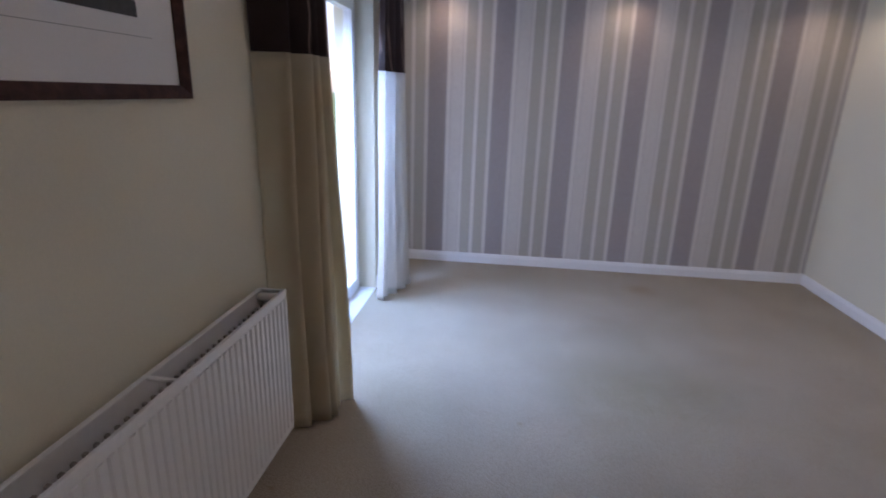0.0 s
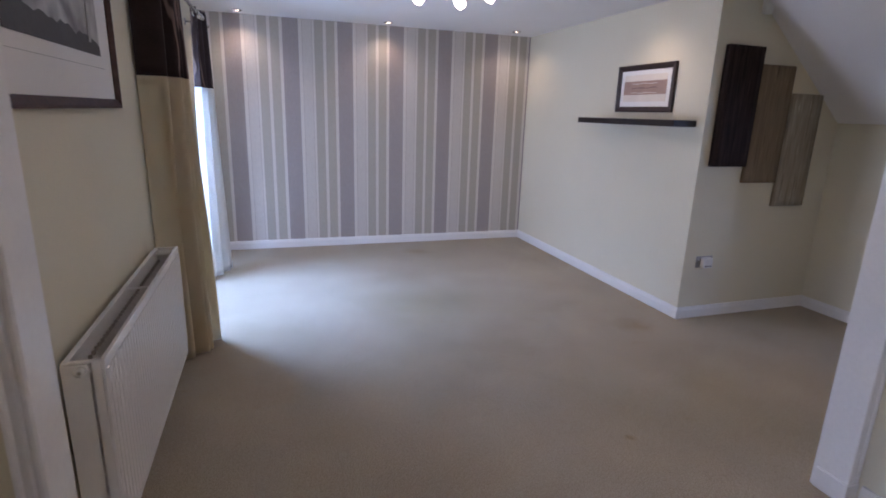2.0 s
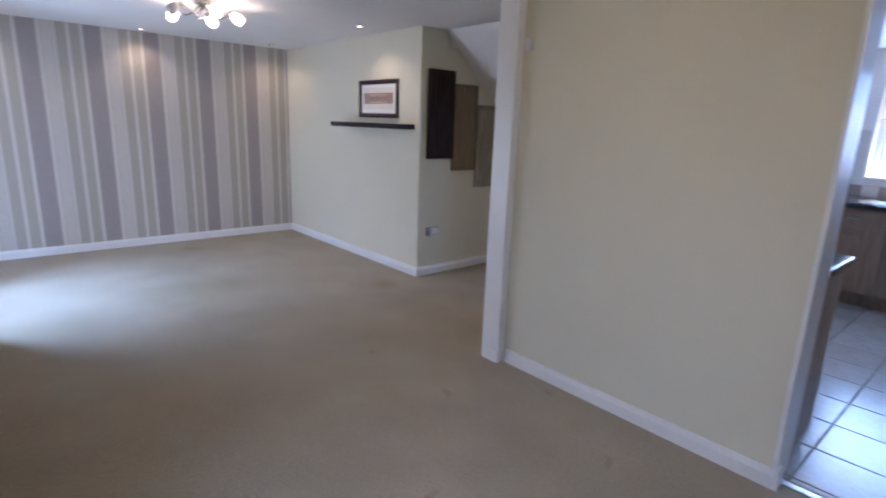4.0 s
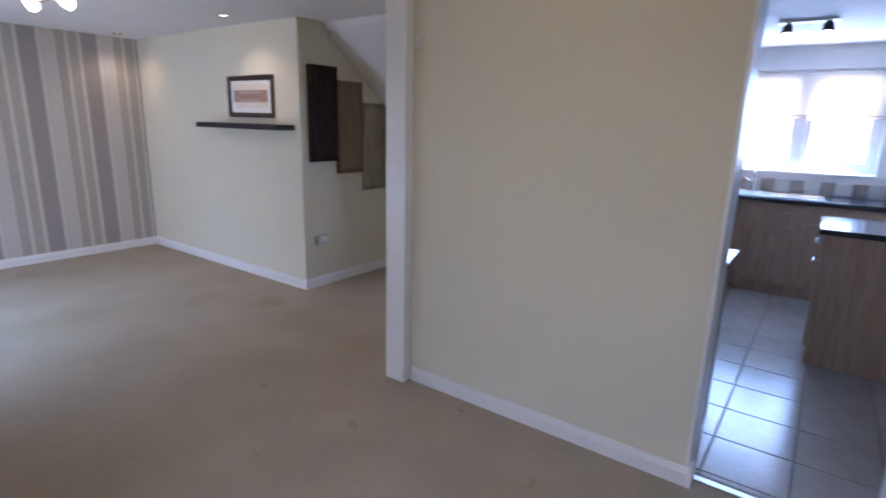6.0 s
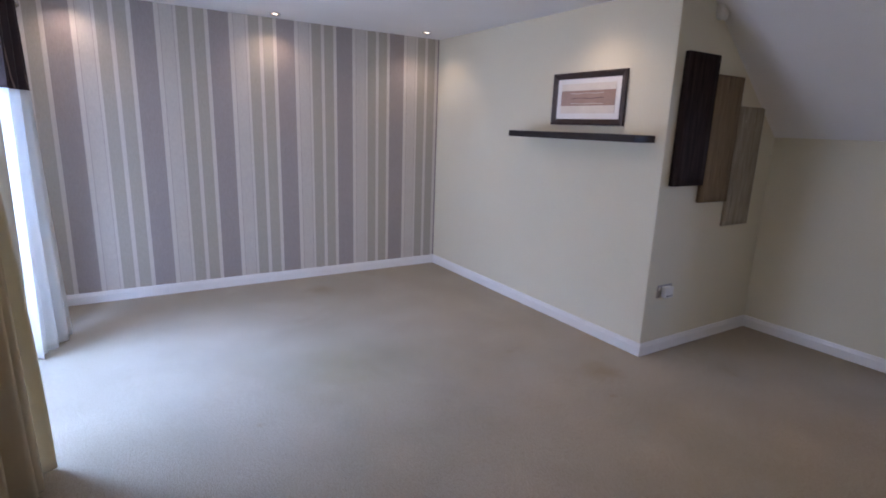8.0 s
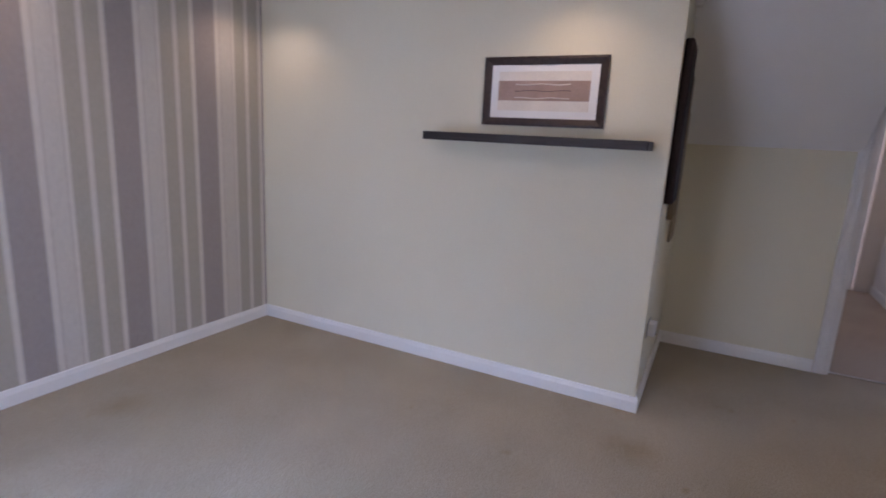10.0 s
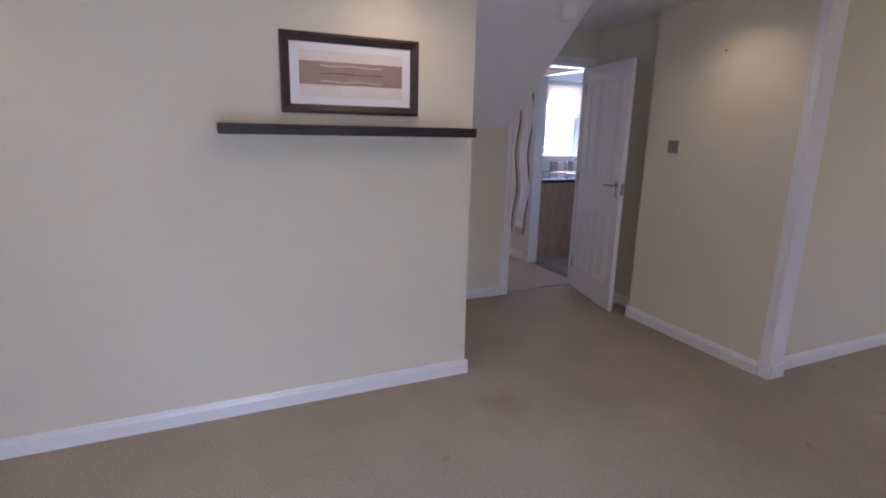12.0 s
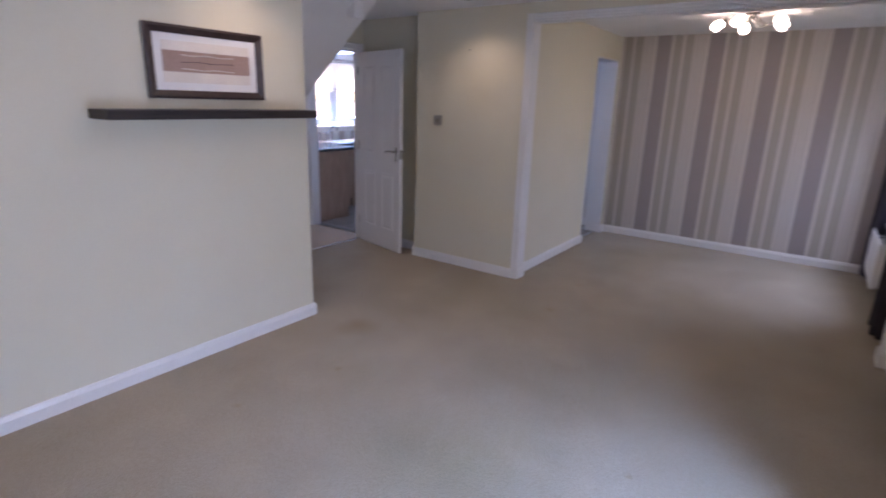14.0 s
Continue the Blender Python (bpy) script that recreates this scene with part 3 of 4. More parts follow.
def curtain(name, x, y0, y1, top, split, bottom, folds, amp, lower, upper, label, phase=0.0, lean=0.0, flare=0.0, hug=False, spread=0.0):
    d = thing(name, label, "curtain", at=(x, (y0 + y1) / 2, bottom))

    def at(u, z):
        s = (top - z) / (top - bottom)
        a = amp * (0.75 + 0.35 * s)
        wob = 0.5 * math.sin(3.1 * z + 5 * u + phase) * s
        y = y0 + (y1 - y0) * u + flare * s * (u - 0.3) + 0.012 * math.sin(2 * z + 9 * u)
        w = math.sin(2 * math.pi * folds * (u + 0.035 * math.sin(7 * u + 2 * phase)) + phase + wob)
        w *= 0.75 + 0.5 * math.sin(9 * u + phase)
        w = math.copysign(abs(w) ** 0.75, w)
        px = lean * s + a * w + spread * (0.35 + 0.65 * s) * (2 * u - 1)
        if hug and u < 0.14:
            k = 1 - u / 0.14
            px += (W + 0.010 - x - px) * k * k * (3 - 2 * k)
        return px, y - (y0 + y1) / 2
    for nm, a, b, m in (("upper_band", split, top, upper), ("lower_cloth", bottom, split, lower)):
        bm = cloth(lambda u, z: at(u, z + bottom), a - bottom, b - bottom, folds, 10 if nm == "upper_band" else 26)
        ob = part(nm, bm, m, d, smooth=True)
        so = ob.modifiers.new("thick", "SOLIDIFY")
        so.thickness = 0.005
    for k in range(folds * 2):
        u = (k + 0.5) / (folds * 2)
        px, py = at(u, top - 0.045)
        bm = bmesh.new()
        ring = [(0.021 + 0.008 * math.cos(q), 0.008 * math.sin(q)) for q in [2 * math.pi * i / 8 for i in range(8)]]
        vs = [[bm.verts.new((0.0 + r * math.cos(w), hgt, r * math.sin(w))) for r, hgt in ring] for w in [2 * math.pi * i / 18 for i in range(18)]]
        for i in range(18):
            for q in range(8):
                bm.faces.new((vs[i][q], vs[i][(q + 1) % 8], vs[(i + 1) % 18][(q + 1) % 8], vs[(i + 1) % 18][q]))
        e = part("eyelet", bm, M_CHROME, d, "steel eyelet ring", True)
        e.location = (px * 0.2, py, top - 0.045 - bottom)
    return d


CX, CTOP = 0.085, 2.155
curtain("curtain", CX, 3.18, 3.45, CTOP, 1.578, 0.012, 5, 0.058, M_CURT, M_BAND, "full-length cream curtain with a dark brown top band", 4.2, 0.025, 0.06, True, 0.075)
curtain("curtain", CX, 4.72, 5.08, CTOP, 1.578, 0.012, 4, 0.036, M_CURT_LIT, M_BAND, "full-length cream curtain with dark brown top, paled in colour for backlight, by the patio door", 2.2, 0.01, 0.02, False, 0.075)
pole = thing("curtain_pole", "steel curtain pole with ball ends above the patio doors", "curtain pole", at=(CX, 4.2, CTOP - 0.045))
bm = bmesh.new()
tube(bm, [(0, -1.2, 0), (0, 1.2, 0)], 0.013, 14)
part("rod", bm, M_CHROME, pole, "", True)
for s in (-1, 1):
    bm = bmesh.new()
    bmesh.ops.create_uvsphere(bm, u_segments=14, v_segments=10, radius=0.026, matrix=Matrix.Translation((0, s * 1.22, 0)))
    part("finial", bm, M_CHROME, pole, "", True)
    bm = bmesh.new()
    tube(bm, [(W - CX, s * 1.02, 0.0), (0.0, s * 1.02, 0.0)], 0.008)
    lathe(bm, [(0.028, 0), (0.028, 0.006), (0.02, 0.012)], Matrix.Translation((W - CX, s * 1.02, 0)) @ pose(0, 0, 0, 0, 90, 0))
    part("bracket", bm, M_CHROME, pole, "", True)

# dining curtain, window side, hanging over the sill
curtain("dining_curtain", 0.035, 0.62, 0.92, CTOP, 1.60, 0.012, 3, 0.055, M_DARKCURT, M_DARKCURT, "full-length dark aubergine curtain beside the dining window", 1.0)
curtain("dining_curtain", 0.035, -1.0, -0.78, CTOP, 1.60, 0.012, 2, 0.055, M_DARKCURT, M_DARKCURT, "full-length dark aubergine curtain beside the dining window", 2.0)
dpole = thing("curtain_pole", "dark curtain pole above the dining window", "curtain pole", at=(0.035, -0.05, CTOP - 0.045))
bm = bmesh.new()
tube(bm, [(0, -0.97, 0), (0, 1.05, 0)], 0.013, 14)
part("rod", bm, M_CHROME, dpole, "", True)
for y in (-0.72, 0.75):
    bm = bmesh.new()
    tube(bm, [(W - 0.035, y, 0), (0, y, 0)], 0.008)
    part("bracket", bm, M_CHROME, dpole)

# ---- radiators ----


# Steel darkened in colour for shade down among the fins and in plug holes.
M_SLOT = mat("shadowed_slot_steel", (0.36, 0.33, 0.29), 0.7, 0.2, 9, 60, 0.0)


def radiator(name, y0, y1, z0, z1, label):
    """A double-panel steel radiator on the west wall."""
    d = thing(name, label, "radiator", at=(W, y0, z0))
    ln, ht = y1 - y0, z1 - z0
    xb, xf = 0.026, 0.126
    n = int(ln / 0.0333)
    bm = boxes((xf, 0, 0, xf + 0.0125, ln, 0.034), (xf, 0, ht - 0.034, xf + 0.0125, ln, ht), bevel=0.004)
    line = [(xf, 0), (xf + 0.011, 0)]
    for k in range(n):
        c = (k + 0.5) * ln / n
        line += [(xf + 0.011, c - 0.0115), (xf + 0.0165, c - 0.006), (xf + 0.0165, c + 0.006), (xf + 0.011, c + 0.0115)]
    prism(bm, line + [(xf + 0.011, ln), (xf, ln)], "z", 0.034, ht - 0.034)
    part("front_panel", bm, M_RAD, d, "white enamel front with pressed flutes")
    bm = boxes((xb, 0, 0, xb + 0.012, ln, ht - 0.004), bevel=0.004)
    part("back_panel", bm, M_RAD, d)
    bm = bmesh.new()
    for k in range(n * 2):
        c = 0.02 + (ln - 0.04) * k / (n * 2 - 1)
        box(bm, xb + 0.013, c - 0.0008, 0.03, xf - 0.001, c + 0.0008, ht - 0.075)
    tagged(part("convector", bm, M_RADIN, d, "thin steel convector fins"), kind="stuff")
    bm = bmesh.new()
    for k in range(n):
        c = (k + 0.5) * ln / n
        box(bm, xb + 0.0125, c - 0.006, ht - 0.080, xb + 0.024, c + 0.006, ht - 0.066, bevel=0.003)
    tagged(part("slot_strip", bm, M_SLOT, d, "row of fin tops along the back panel, with shade put into their colour"), kind="stuff")
    for c in (0.002, ln * 0.5, ln - 0.014):
        part("cross_strap", boxes((xb + 0.012, c, ht - 0.010, xf, c + 0.012, ht - 0.003), bevel=0.001), M_RAD, d)
    for c in (-0.003, ln + 0.001):
        part("end_cap", boxes((xb + 0.0, c, 0.012, xf - 0.030, c + 0.002, ht - 0.012)), M_RAD, d)
        part("panel_flange", boxes((xf - 0.022, c, 0.004, xf + 0.002, c + 0.002, ht - 0.004)), M_RAD, d)
    part("back_lip", boxes((xb + 0.0125, 0.0, ht - 0.014, xb + 0.018, ln, ht - 0.004), bevel=0.002), M_RAD, d)
    for c in (0.022, ln - 0.022):
        bm = bmesh.new()
        tube(bm, [(xb + 0.006, c, ht - 0.030), (xf + 0.004, c, ht - 0.030)], 0.017, 14)
        part("header_tube", bm, M_RAD, d, "white tube joining the two panels", True)
    for zz in (0.045, ht - 0.03):
        bm = bmesh.new()
        tube(bm, [((xb + xf) / 2, -0.018, zz), ((xb + xf) / 2, 0.012, zz)], 0.015, 14)
        plug = part("end_plug", bm, M_RAD, d, "", True)
        bm = bmesh.new()
        tube(bm, [((xb + xf) / 2, -0.0195, zz), ((xb + xf) / 2, -0.0175, zz)], 0.006, 10)
        part("plug_hole", bm, M_SLOT, plug, "dark square plug hole")
    bm = bmesh.new()
    tube(bm, [((xb + xf) / 2, -0.020, 0.045), ((xb + xf) / 2, -0.055, 0.045)], 0.012)
    tube(bm, [((xb + xf) / 2, -0.050, 0.075), ((xb + xf) / 2, -0.050, 0.02)], 0.014, 12)
    part("valve", bm, M_PLAST, d, "white lockshield valve", True)
    bm = bmesh.new()
    tube(bm, [((xb + xf) / 2, -0.050, 0.03), ((xb + xf) / 2, -0.050, -z0)], 0.0075)
    part("pipe", bm, M_RAD, d, "", True)
    for c in (0.2, ln - 0.2):
        part("wall_bracket", boxes((0, c, 0.06, xb, c + 0.03, ht - 0.08)), M_RAD, d)
    return d


radiator("radiator", 1.72, 3.07, 0.112, 0.722, "white fluted double-panel radiator on the cream wall")
radiator("radiator", -0.98, -0.10, 0.10, 0.49, "low white radiator under the dining window")

# ---- wall with shelf ----
shelf = thing("floating_shelf", "black-brown floating shelf on the cream wall", "shelf", at=(RX, 3.75, 1.397))
part("board", boxes((-0.195, -0.605, 0, 0, 0.605, 0.045), bevel=0.003), M_SHELF, shelf)
M_ARTBASE = mat("cream_watercolour_paper", (0.72, 0.66, 0.59), 0.8, 0.08, 9, 120, 0.02)
M_ARTBAND = mat("brown_wash", (0.37, 0.25, 0.21), 0.8, 0.12, 10, 120, 0.02)
M_ARTLINE = mat("dark_ink", (0.05, 0.03, 0.028), 0.7, 0.1, 10, 100, 0.0)
M_ARTPALE = mat("pale_ink", (0.66, 0.58, 0.50), 0.7, 0.1, 10, 100, 0.0)


def frame_ring(bm, y0, y1, z0, z1, wide, x0, x1):
    """A mitred picture frame in a plane across x, with a sloped inner edge."""
    outer = [(y0, z0), (y1, z0), (y1, z1), (y0, z1)]
    inner = [(y0 + wide, z0 + wide), (y1 - wide, z0 + wide), (y1 - wide, z1 - wide), (y0 + wide, z1 - wide)]
    mid = [((a[0] * 0.7 + b[0] * 0.3), (a[1] * 0.7 + b[1] * 0.3)) for a, b in zip(outer, inner)]
    lev = [[bm.verts.new((x0, *p)) for p in outer], [bm.verts.new((x1, *p)) for p in outer], [bm.verts.new((x1 + (x1 - x0) * 0.12, *p)) for p in mid], [bm.verts.new((x0 + (x1 - x0) * 0.55, *p)) for p in inner], [bm.verts.new((x0, *p)) for p in inner]]
    for a, b in zip(lev, lev[1:] + lev[:1]):
        for k in range(4):
            bm.faces.new((a[k], a[(k + 1) % 4], b[(k + 1) % 4], b[k]))
    return bm


pic = thing("framed_picture", "dark-framed abstract print of a brown band with lines", "picture", at=(RX, 3.735, 1.676))
part("picture_frame", frame_ring(bmesh.new(), -0.337, 0.337, -0.181, 0.181, 0.042, 0, -0.022), M_FRAME, pic, "dark brown wooden frame")
part("mount", boxes((-0.008, -0.297, -0.141, -0.004, 0.297, 0.141)), M_MATB, pic, "white card mount")
part("print", boxes((-0.010, -0.252, -0.100, -0.008, 0.252, 0.105)), M_ARTBASE, pic, "cream painted print")
part("brown_band", boxes((-0.0112, -0.252, -0.047, -0.010, 0.252, 0.057)), M_ARTBAND, pic, "brown painted band")
for nm, z, th, m, a, b in (("dark_line", 0.004, 0.0035, M_ARTLINE, -0.155, 0.155), ("pale_line", 0.038, 0.0062, M_ARTPALE, -0.15, 0.155), ("pale_line", -0.033, 0.0062, M_ARTPALE, -0.15, 0.155)):
    bm = bmesh.new()
    tube(bm, [(-0.0112, a + (b - a) * k / 12, z + 0.0025 * math.sin(k * 0.9 + z * 60)) for k in range(13)], th / 2, 6)
    part(nm, bm, m, pic)

# left picture with a monochrome landscape
M_SKYART = mat("grey_cloud_print", (0.50, 0.49, 0.47), 0.5, 0.0, 5.0, 12, 0.0, second=(0.14, 0.14, 0.14))
M_HILLART = mat("black_hill_print", (0.03, 0.03, 0.03), 0.5, 0.3, 9, 60, 0.0)
M_TOWERART = mat("pale_tower_print", (0.30, 0.30, 0.29), 0.5, 0.1, 9, 60, 0.0)
PY0, PY1, PZ0, PZ1 = 1.57, 2.772, 1.418, 2.14
lp = thing("framed_landscape", "large brown-framed monochrome landscape print with white mount", "picture", at=(W, (PY0 + PY1) / 2, (PZ0 + PZ1) / 2))
hw, hh = (PY1 - PY0) / 2, (PZ1 - PZ0) / 2
part("picture_frame", frame_ring(bmesh.new(), -hw, hw, -hh, hh, 0.036, 0, 0.024), M_DARKW, lp, "reddish dark brown wooden frame")
part("mount", boxes((0.004, -hw + 0.03, -hh + 0.03, 0.008, hw - 0.03, hh - 0.03)), M_MATB, lp, "white card mount")
ip0, ip1, iq0, iq1 = -hw + 0.185, hw - 0.185, -hh + 0.195, hh - 0.15
part("print", boxes((0.008, ip0, iq0, 0.010, ip1, iq1)), M_SKYART, lp, "grey cloudy sky print")
hill = [(ip0, iq0), (ip1, iq0), (ip1, iq0 + 0.035), (0.3, iq0 + 0.05), (0.2, iq0 + 0.075), (0.08, iq0 + 0.07), (-0.05, iq0 + 0.12), (-0.2, iq0 + 0.10), (ip0, iq0 + 0.13)]
rng = random.Random(5)
hill = hill[:3] + [(hw - 0.2 - k * 0.035, iq0 + 0.045 + 0.0022 * k + rng.uniform(-0.012, 0.012)) for k in range(1, 23)] + hill[-1:]
part("hill", prism(bmesh.new(), hill, "x", 0.010, 0.0112), M_HILLART, lp)
part("tower", prism(bmesh.new(), [(0.285, iq0 + 0.04), (0.315, iq0 + 0.04), (0.307, iq0 + 0.17), (0.300, iq0 + 0.19), (0.293, iq0 + 0.17)], "x", 0.0112, 0.0124), M_TOWERART, lp)
part("line", boxes((0.008, ip0, iq0 - 0.045, 0.0088, ip1 + 0.05, iq0 - 0.0435)), M_TOWERART, lp)

# canvas panels


def canvas_mat(name, dk, lt):
    """Streaked paint with sparse darker drips running down it."""
    m = grain_mat(name, dk, lt, 0.8, (16, 16, 1.0), 3.0)
    t = m.node_tree
    b = t.nodes["Principled BSDF"]
    src = b.inputs["Base Color"].links[0].from_socket
    co = t.nodes["Texture Coordinate"]
    b.inputs["Specular IOR Level"].default_value = 0.2
    for scale, lo, hi, shade in (((30, 30, 1.6), 0.60, 0.72, 0.45), ((45, 45, 3.0), 0.64, 0.74, 1.75)):
        mp = t.nodes.new("ShaderNodeMapping")
        mp.inputs["Scale"].default_value = scale
        n = t.nodes.new("ShaderNodeTexNoise")
        n.inputs["Scale"].default_value, n.inputs["Detail"].default_value = 1.6, 5
        r = t.nodes.new("ShaderNodeMapRange")
        r.inputs["From Min"].default_value, r.inputs["From Max"].default_value = lo, hi
        mix = t.nodes.new("ShaderNodeMix")
        mix.data_type = "RGBA"
        mix.inputs[7].default_value = (*[c * shade for c in (dk if shade < 1 else lt)], 1)
        t.links.new(co.outputs["Object"], mp.inputs["Vector"])
        t.links.new(mp.outputs[0], n.inputs["Vector"])
        t.links.new(n.outputs["Fac"], r.inputs["Value"])
        t.links.new(r.outputs[0], mix.inputs[0])
        t.links.new(src, mix.inputs[6])
        src = mix.outputs[2]
    t.links.new(src, b.inputs["Base Color"])
    return m


for x0, x1, z0, z1, dk, lt, label in ((3.485, 3.795, 1.134, 1.940, (0.016, 0.009, 0.008), (0.050, 0.030, 0.027), "tall dark brown textured canvas panel on the wall"), (3.797, 4.112, 1.016, 1.832, (0.19, 0.135, 0.085), (0.27, 0.20, 0.125), "tall tan textured canvas panel on the wall"), (4.122, 4.440, 0.836, 1.652, (0.27, 0.225, 0.16), (0.45, 0.395, 0.305), "tall pale stone-coloured textured canvas panel on the wall")):
    dp = 0.040 if x0 < 3.6 else (0.028 if x0 < 4.0 else 0.016)
    wd, hg = x1 - x0, z1 - z0
    cm = canvas_mat("canvas", dk, lt)
    cv = thing("canvas_panel", label, "wall art", "three staggered canvas panels", ((x0 + x1) / 2, RY - 0.001, z0))
    part("stretcher", boxes((-wd / 2, 0.003 - dp, 0, wd / 2, 0, hg), bevel=0.003), cm, cv, "canvas-wrapped wooden stretcher")
    face = bmesh.new()
    nx, nz = 6, 14
    rows = []
    for j in range(nz + 1):
        v = j / nz
        rows.append([face.verts.new((-wd / 2 + 0.004 + (wd - 0.008) * i / nx, -dp - 0.0015 * math.sin(math.pi * i / nx) * math.sin(math.pi * v), 0.004 + (hg - 0.008) * v)) for i in range(nx + 1)])
    for p, q in zip(rows, rows[1:]):
        for i in range(nx):
            face.faces.new((p[i], p[i + 1], q[i + 1], q[i]))
    fo = part("painted_face", face, cm, cv, "", True)
    fo.modifiers.new("thick", "SOLIDIFY").thickness = 0.003

M_DULL = mat("dull_steel", (0.42, 0.40, 0.385), 0.45, 0.08, 8, 120, 0.02, metal=0.8)
# socket with a plugged-in adaptor
so = thing("wall_socket", "steel double socket with a white plug-in unit", "socket", at=(3.585, RY, 0.432))
part("faceplate", boxes((-0.073, -0.006, -0.043, 0.073, 0, 0.043), bevel=0.002), M_DULL, so, "dull steel faceplate")
part("plug_unit", boxes((-0.035, -0.045, -0.040, 0.045, -0.006, 0.034), bevel=0.006), M_PLAST, so, "white plastic plug-in unit")
for k in range(3):
    part("slot", boxes((-0.022 + k * 0.022, -0.0465, -0.030, -0.012 + k * 0.022, -0.045, -0.020)), M_BLACK, so)
for x in (-0.055, 0.055):
    part("rocker", boxes((x - 0.006, -0.010, 0.010, x + 0.006, -0.006, 0.030), bevel=0.001), M_PLAST, so)

sw = thing("light_switch", "brushed steel light switch on the cream wall", "light switch", at=(3.555, SY, 1.350))
part("faceplate", boxes((-0.044, 0, -0.044, 0.044, 0.007, 0.044), bevel=0.002), M_DULL, sw, "dull brushed steel plate")
part("rocker", boxes((-0.010, 0.007, -0.014, 0.010, 0.012, 0.014), bevel=0.003), M_CHROME, sw, "bright steel rocker")
for x in (-0.03, 0.03):
    bm = bmesh.new()
    lathe(bm, [(0.003, 0), (0.003, 0.0012)], pose(x, 0.007, 0, -90, 0, 0), 10)
    part("screw", bm, M_CHROME, sw)

nail = tagged(finish("picture_nail", lathe(bmesh.new(), [(0.002, 0), (0.002, 0.010), (0.006, 0.010), (0.006, 0.013)], pose(3.229, SY, 1.953, -90, 0, 0), 10), M_BLACK), "small dark nail stuck in the cream wall", "nail")

# alarm sensors


def sensor(name, m, label):
    d = thing(name, label, "sensor")
    bm = prism(bmesh.new(), [(-0.03, -0.055), (0.03, -0.055), (0.034, 0.0), (0.03, 0.055), (-0.03, 0.055), (-0.034, 0.0)], "y", -0.042, 0.0)
    bmesh.ops.bevel(bm, geom=bm.edges[:], offset=0.006, segments=2, affect="EDGES")
    part("casing", bm, M_PLAST, d)
    part("lens", boxes((-0.022, -0.045, -0.038, 0.022, -0.040, 0.002), bevel=0.002), M_MATB, d, "milky sensor lens")
    d.matrix_world = m
    return d


sensor("alarm_sensor", pose(3.765, RY, 2.20), "small white alarm sensor high on the return wall")
sensor("alarm_sensor", pose(DX, 1.225, 1.90, 0, 0, -90) @ Matrix.Scale(0.62, 4), "small white alarm sensor high on the dining wall")
sd = thing("boxed_pipe_cover", "small white boxed cover under the stair soffit", "cover", at=(3.766, 2.243, 2.255))
part("casing", boxes((-0.045, -0.05, -0.115, 0.045, 0.05, 0.0), bevel=0.008), M_PLAST, sd)
part("base", boxes((-0.030, -0.035, -0.128, 0.030, 0.035, -0.113), bevel=0.004), M_PLAST, sd)

# ---- ceiling lights ----


def swirl_light(name, label, m, unlit=()):
    d = thing(name, label, "ceiling light")
    part("ceiling_plate", lathe(bmesh.new(), [(0.058, 0.0), (0.060, -0.012), (0.052, -0.022), (0.018, -0.026), (0.014, -0.060), (0.004, -0.064)], sides=28), M_CHROME, d, "brushed steel ceiling plate", True)
    for k in range(5):
        a = 2 * math.pi * k / 5 + 0.35
        pts = []
        for i in range(13):
            s = i / 12
            r = 0.015 + 0.185 * s
            w = a + 1.5 * (1 - s) * (0.4 + 0.6 * s)
            z = -0.030 - 0.085 * math.sin(math.pi * min(1, s * 0.85)) + 0.01 * s
            pts.append((r * math.cos(w), r * math.sin(w), z))
        arm = part("arm", tube(bmesh.new(), pts, 0.0055, 8), M_CHROME, d, "curved steel arm", True)
        end = Vector(pts[-1])
        way = Vector((math.cos(a - 0.5), math.sin(a - 0.5), -0.75)).normalized()
        q = Matrix.Translation(end) @ way.to_track_quat("Z", "Y").to_matrix().to_4x4()
        part("lamp_holder", lathe(bmesh.new(), [(0.008, -0.012), (0.017, -0.004), (0.019, 0.018), (0.016, 0.022)], q, 16), M_CHROME, arm, "", True)
        part("shade", lathe(bmesh.new(), [(0.017, 0.016), (0.029, 0.030), (0.036, 0.055), (0.037, 0.080), (0.032, 0.105), (0.029, 0.105), (0.015, 0.060)], q, 20), M_SHADE_OFF if k in unlit else M_SHADE, arm, "opal glass tulip shade", True)
    d.matrix_world = m
    return d


swirl_light("ceiling_light", "steel swirl ceiling light with five lit opal shades", pose(1.735, 3.635, H, 0, 0, 44), (2,))
swirl_light("ceiling_light", "steel swirl ceiling light with opal shades in the dining room", pose(1.25, 0.31, H, 0, 0, 60))


def downlight(x, y, power):
    d = thing("downlight", "small round recessed downlight, switched on", "downlight", "ceiling downlights", (x, y, H))
    part("bezel", lathe(bmesh.new(), [(0.043, 0.001), (0.044, -0.003), (0.038, -0.008), (0.024, -0.005), (0.022, 0.0)], sides=24), M_CHROME, d, "steel ring", True)
    part("lamp", lathe(bmesh.new(), [(0.021, 0.0), (0.021, -0.003), (0.010, -0.004)], sides=20), M_SPOT, d, "glowing lamp face")
    lamp("downlight_beam", "SPOT", pose(x, y, H - 0.02), power, WARM, 0.02, angle=radians(132), blend=1.0)


for x, y in ((0.338, 5.60), (1.737, 5.59), (3.09, 5.50), (3.075, 3.56), (3.04, 1.76)):
    downlight(x, y, 1.8 if y > 5 else 2.4)

# ---- kitchen ----


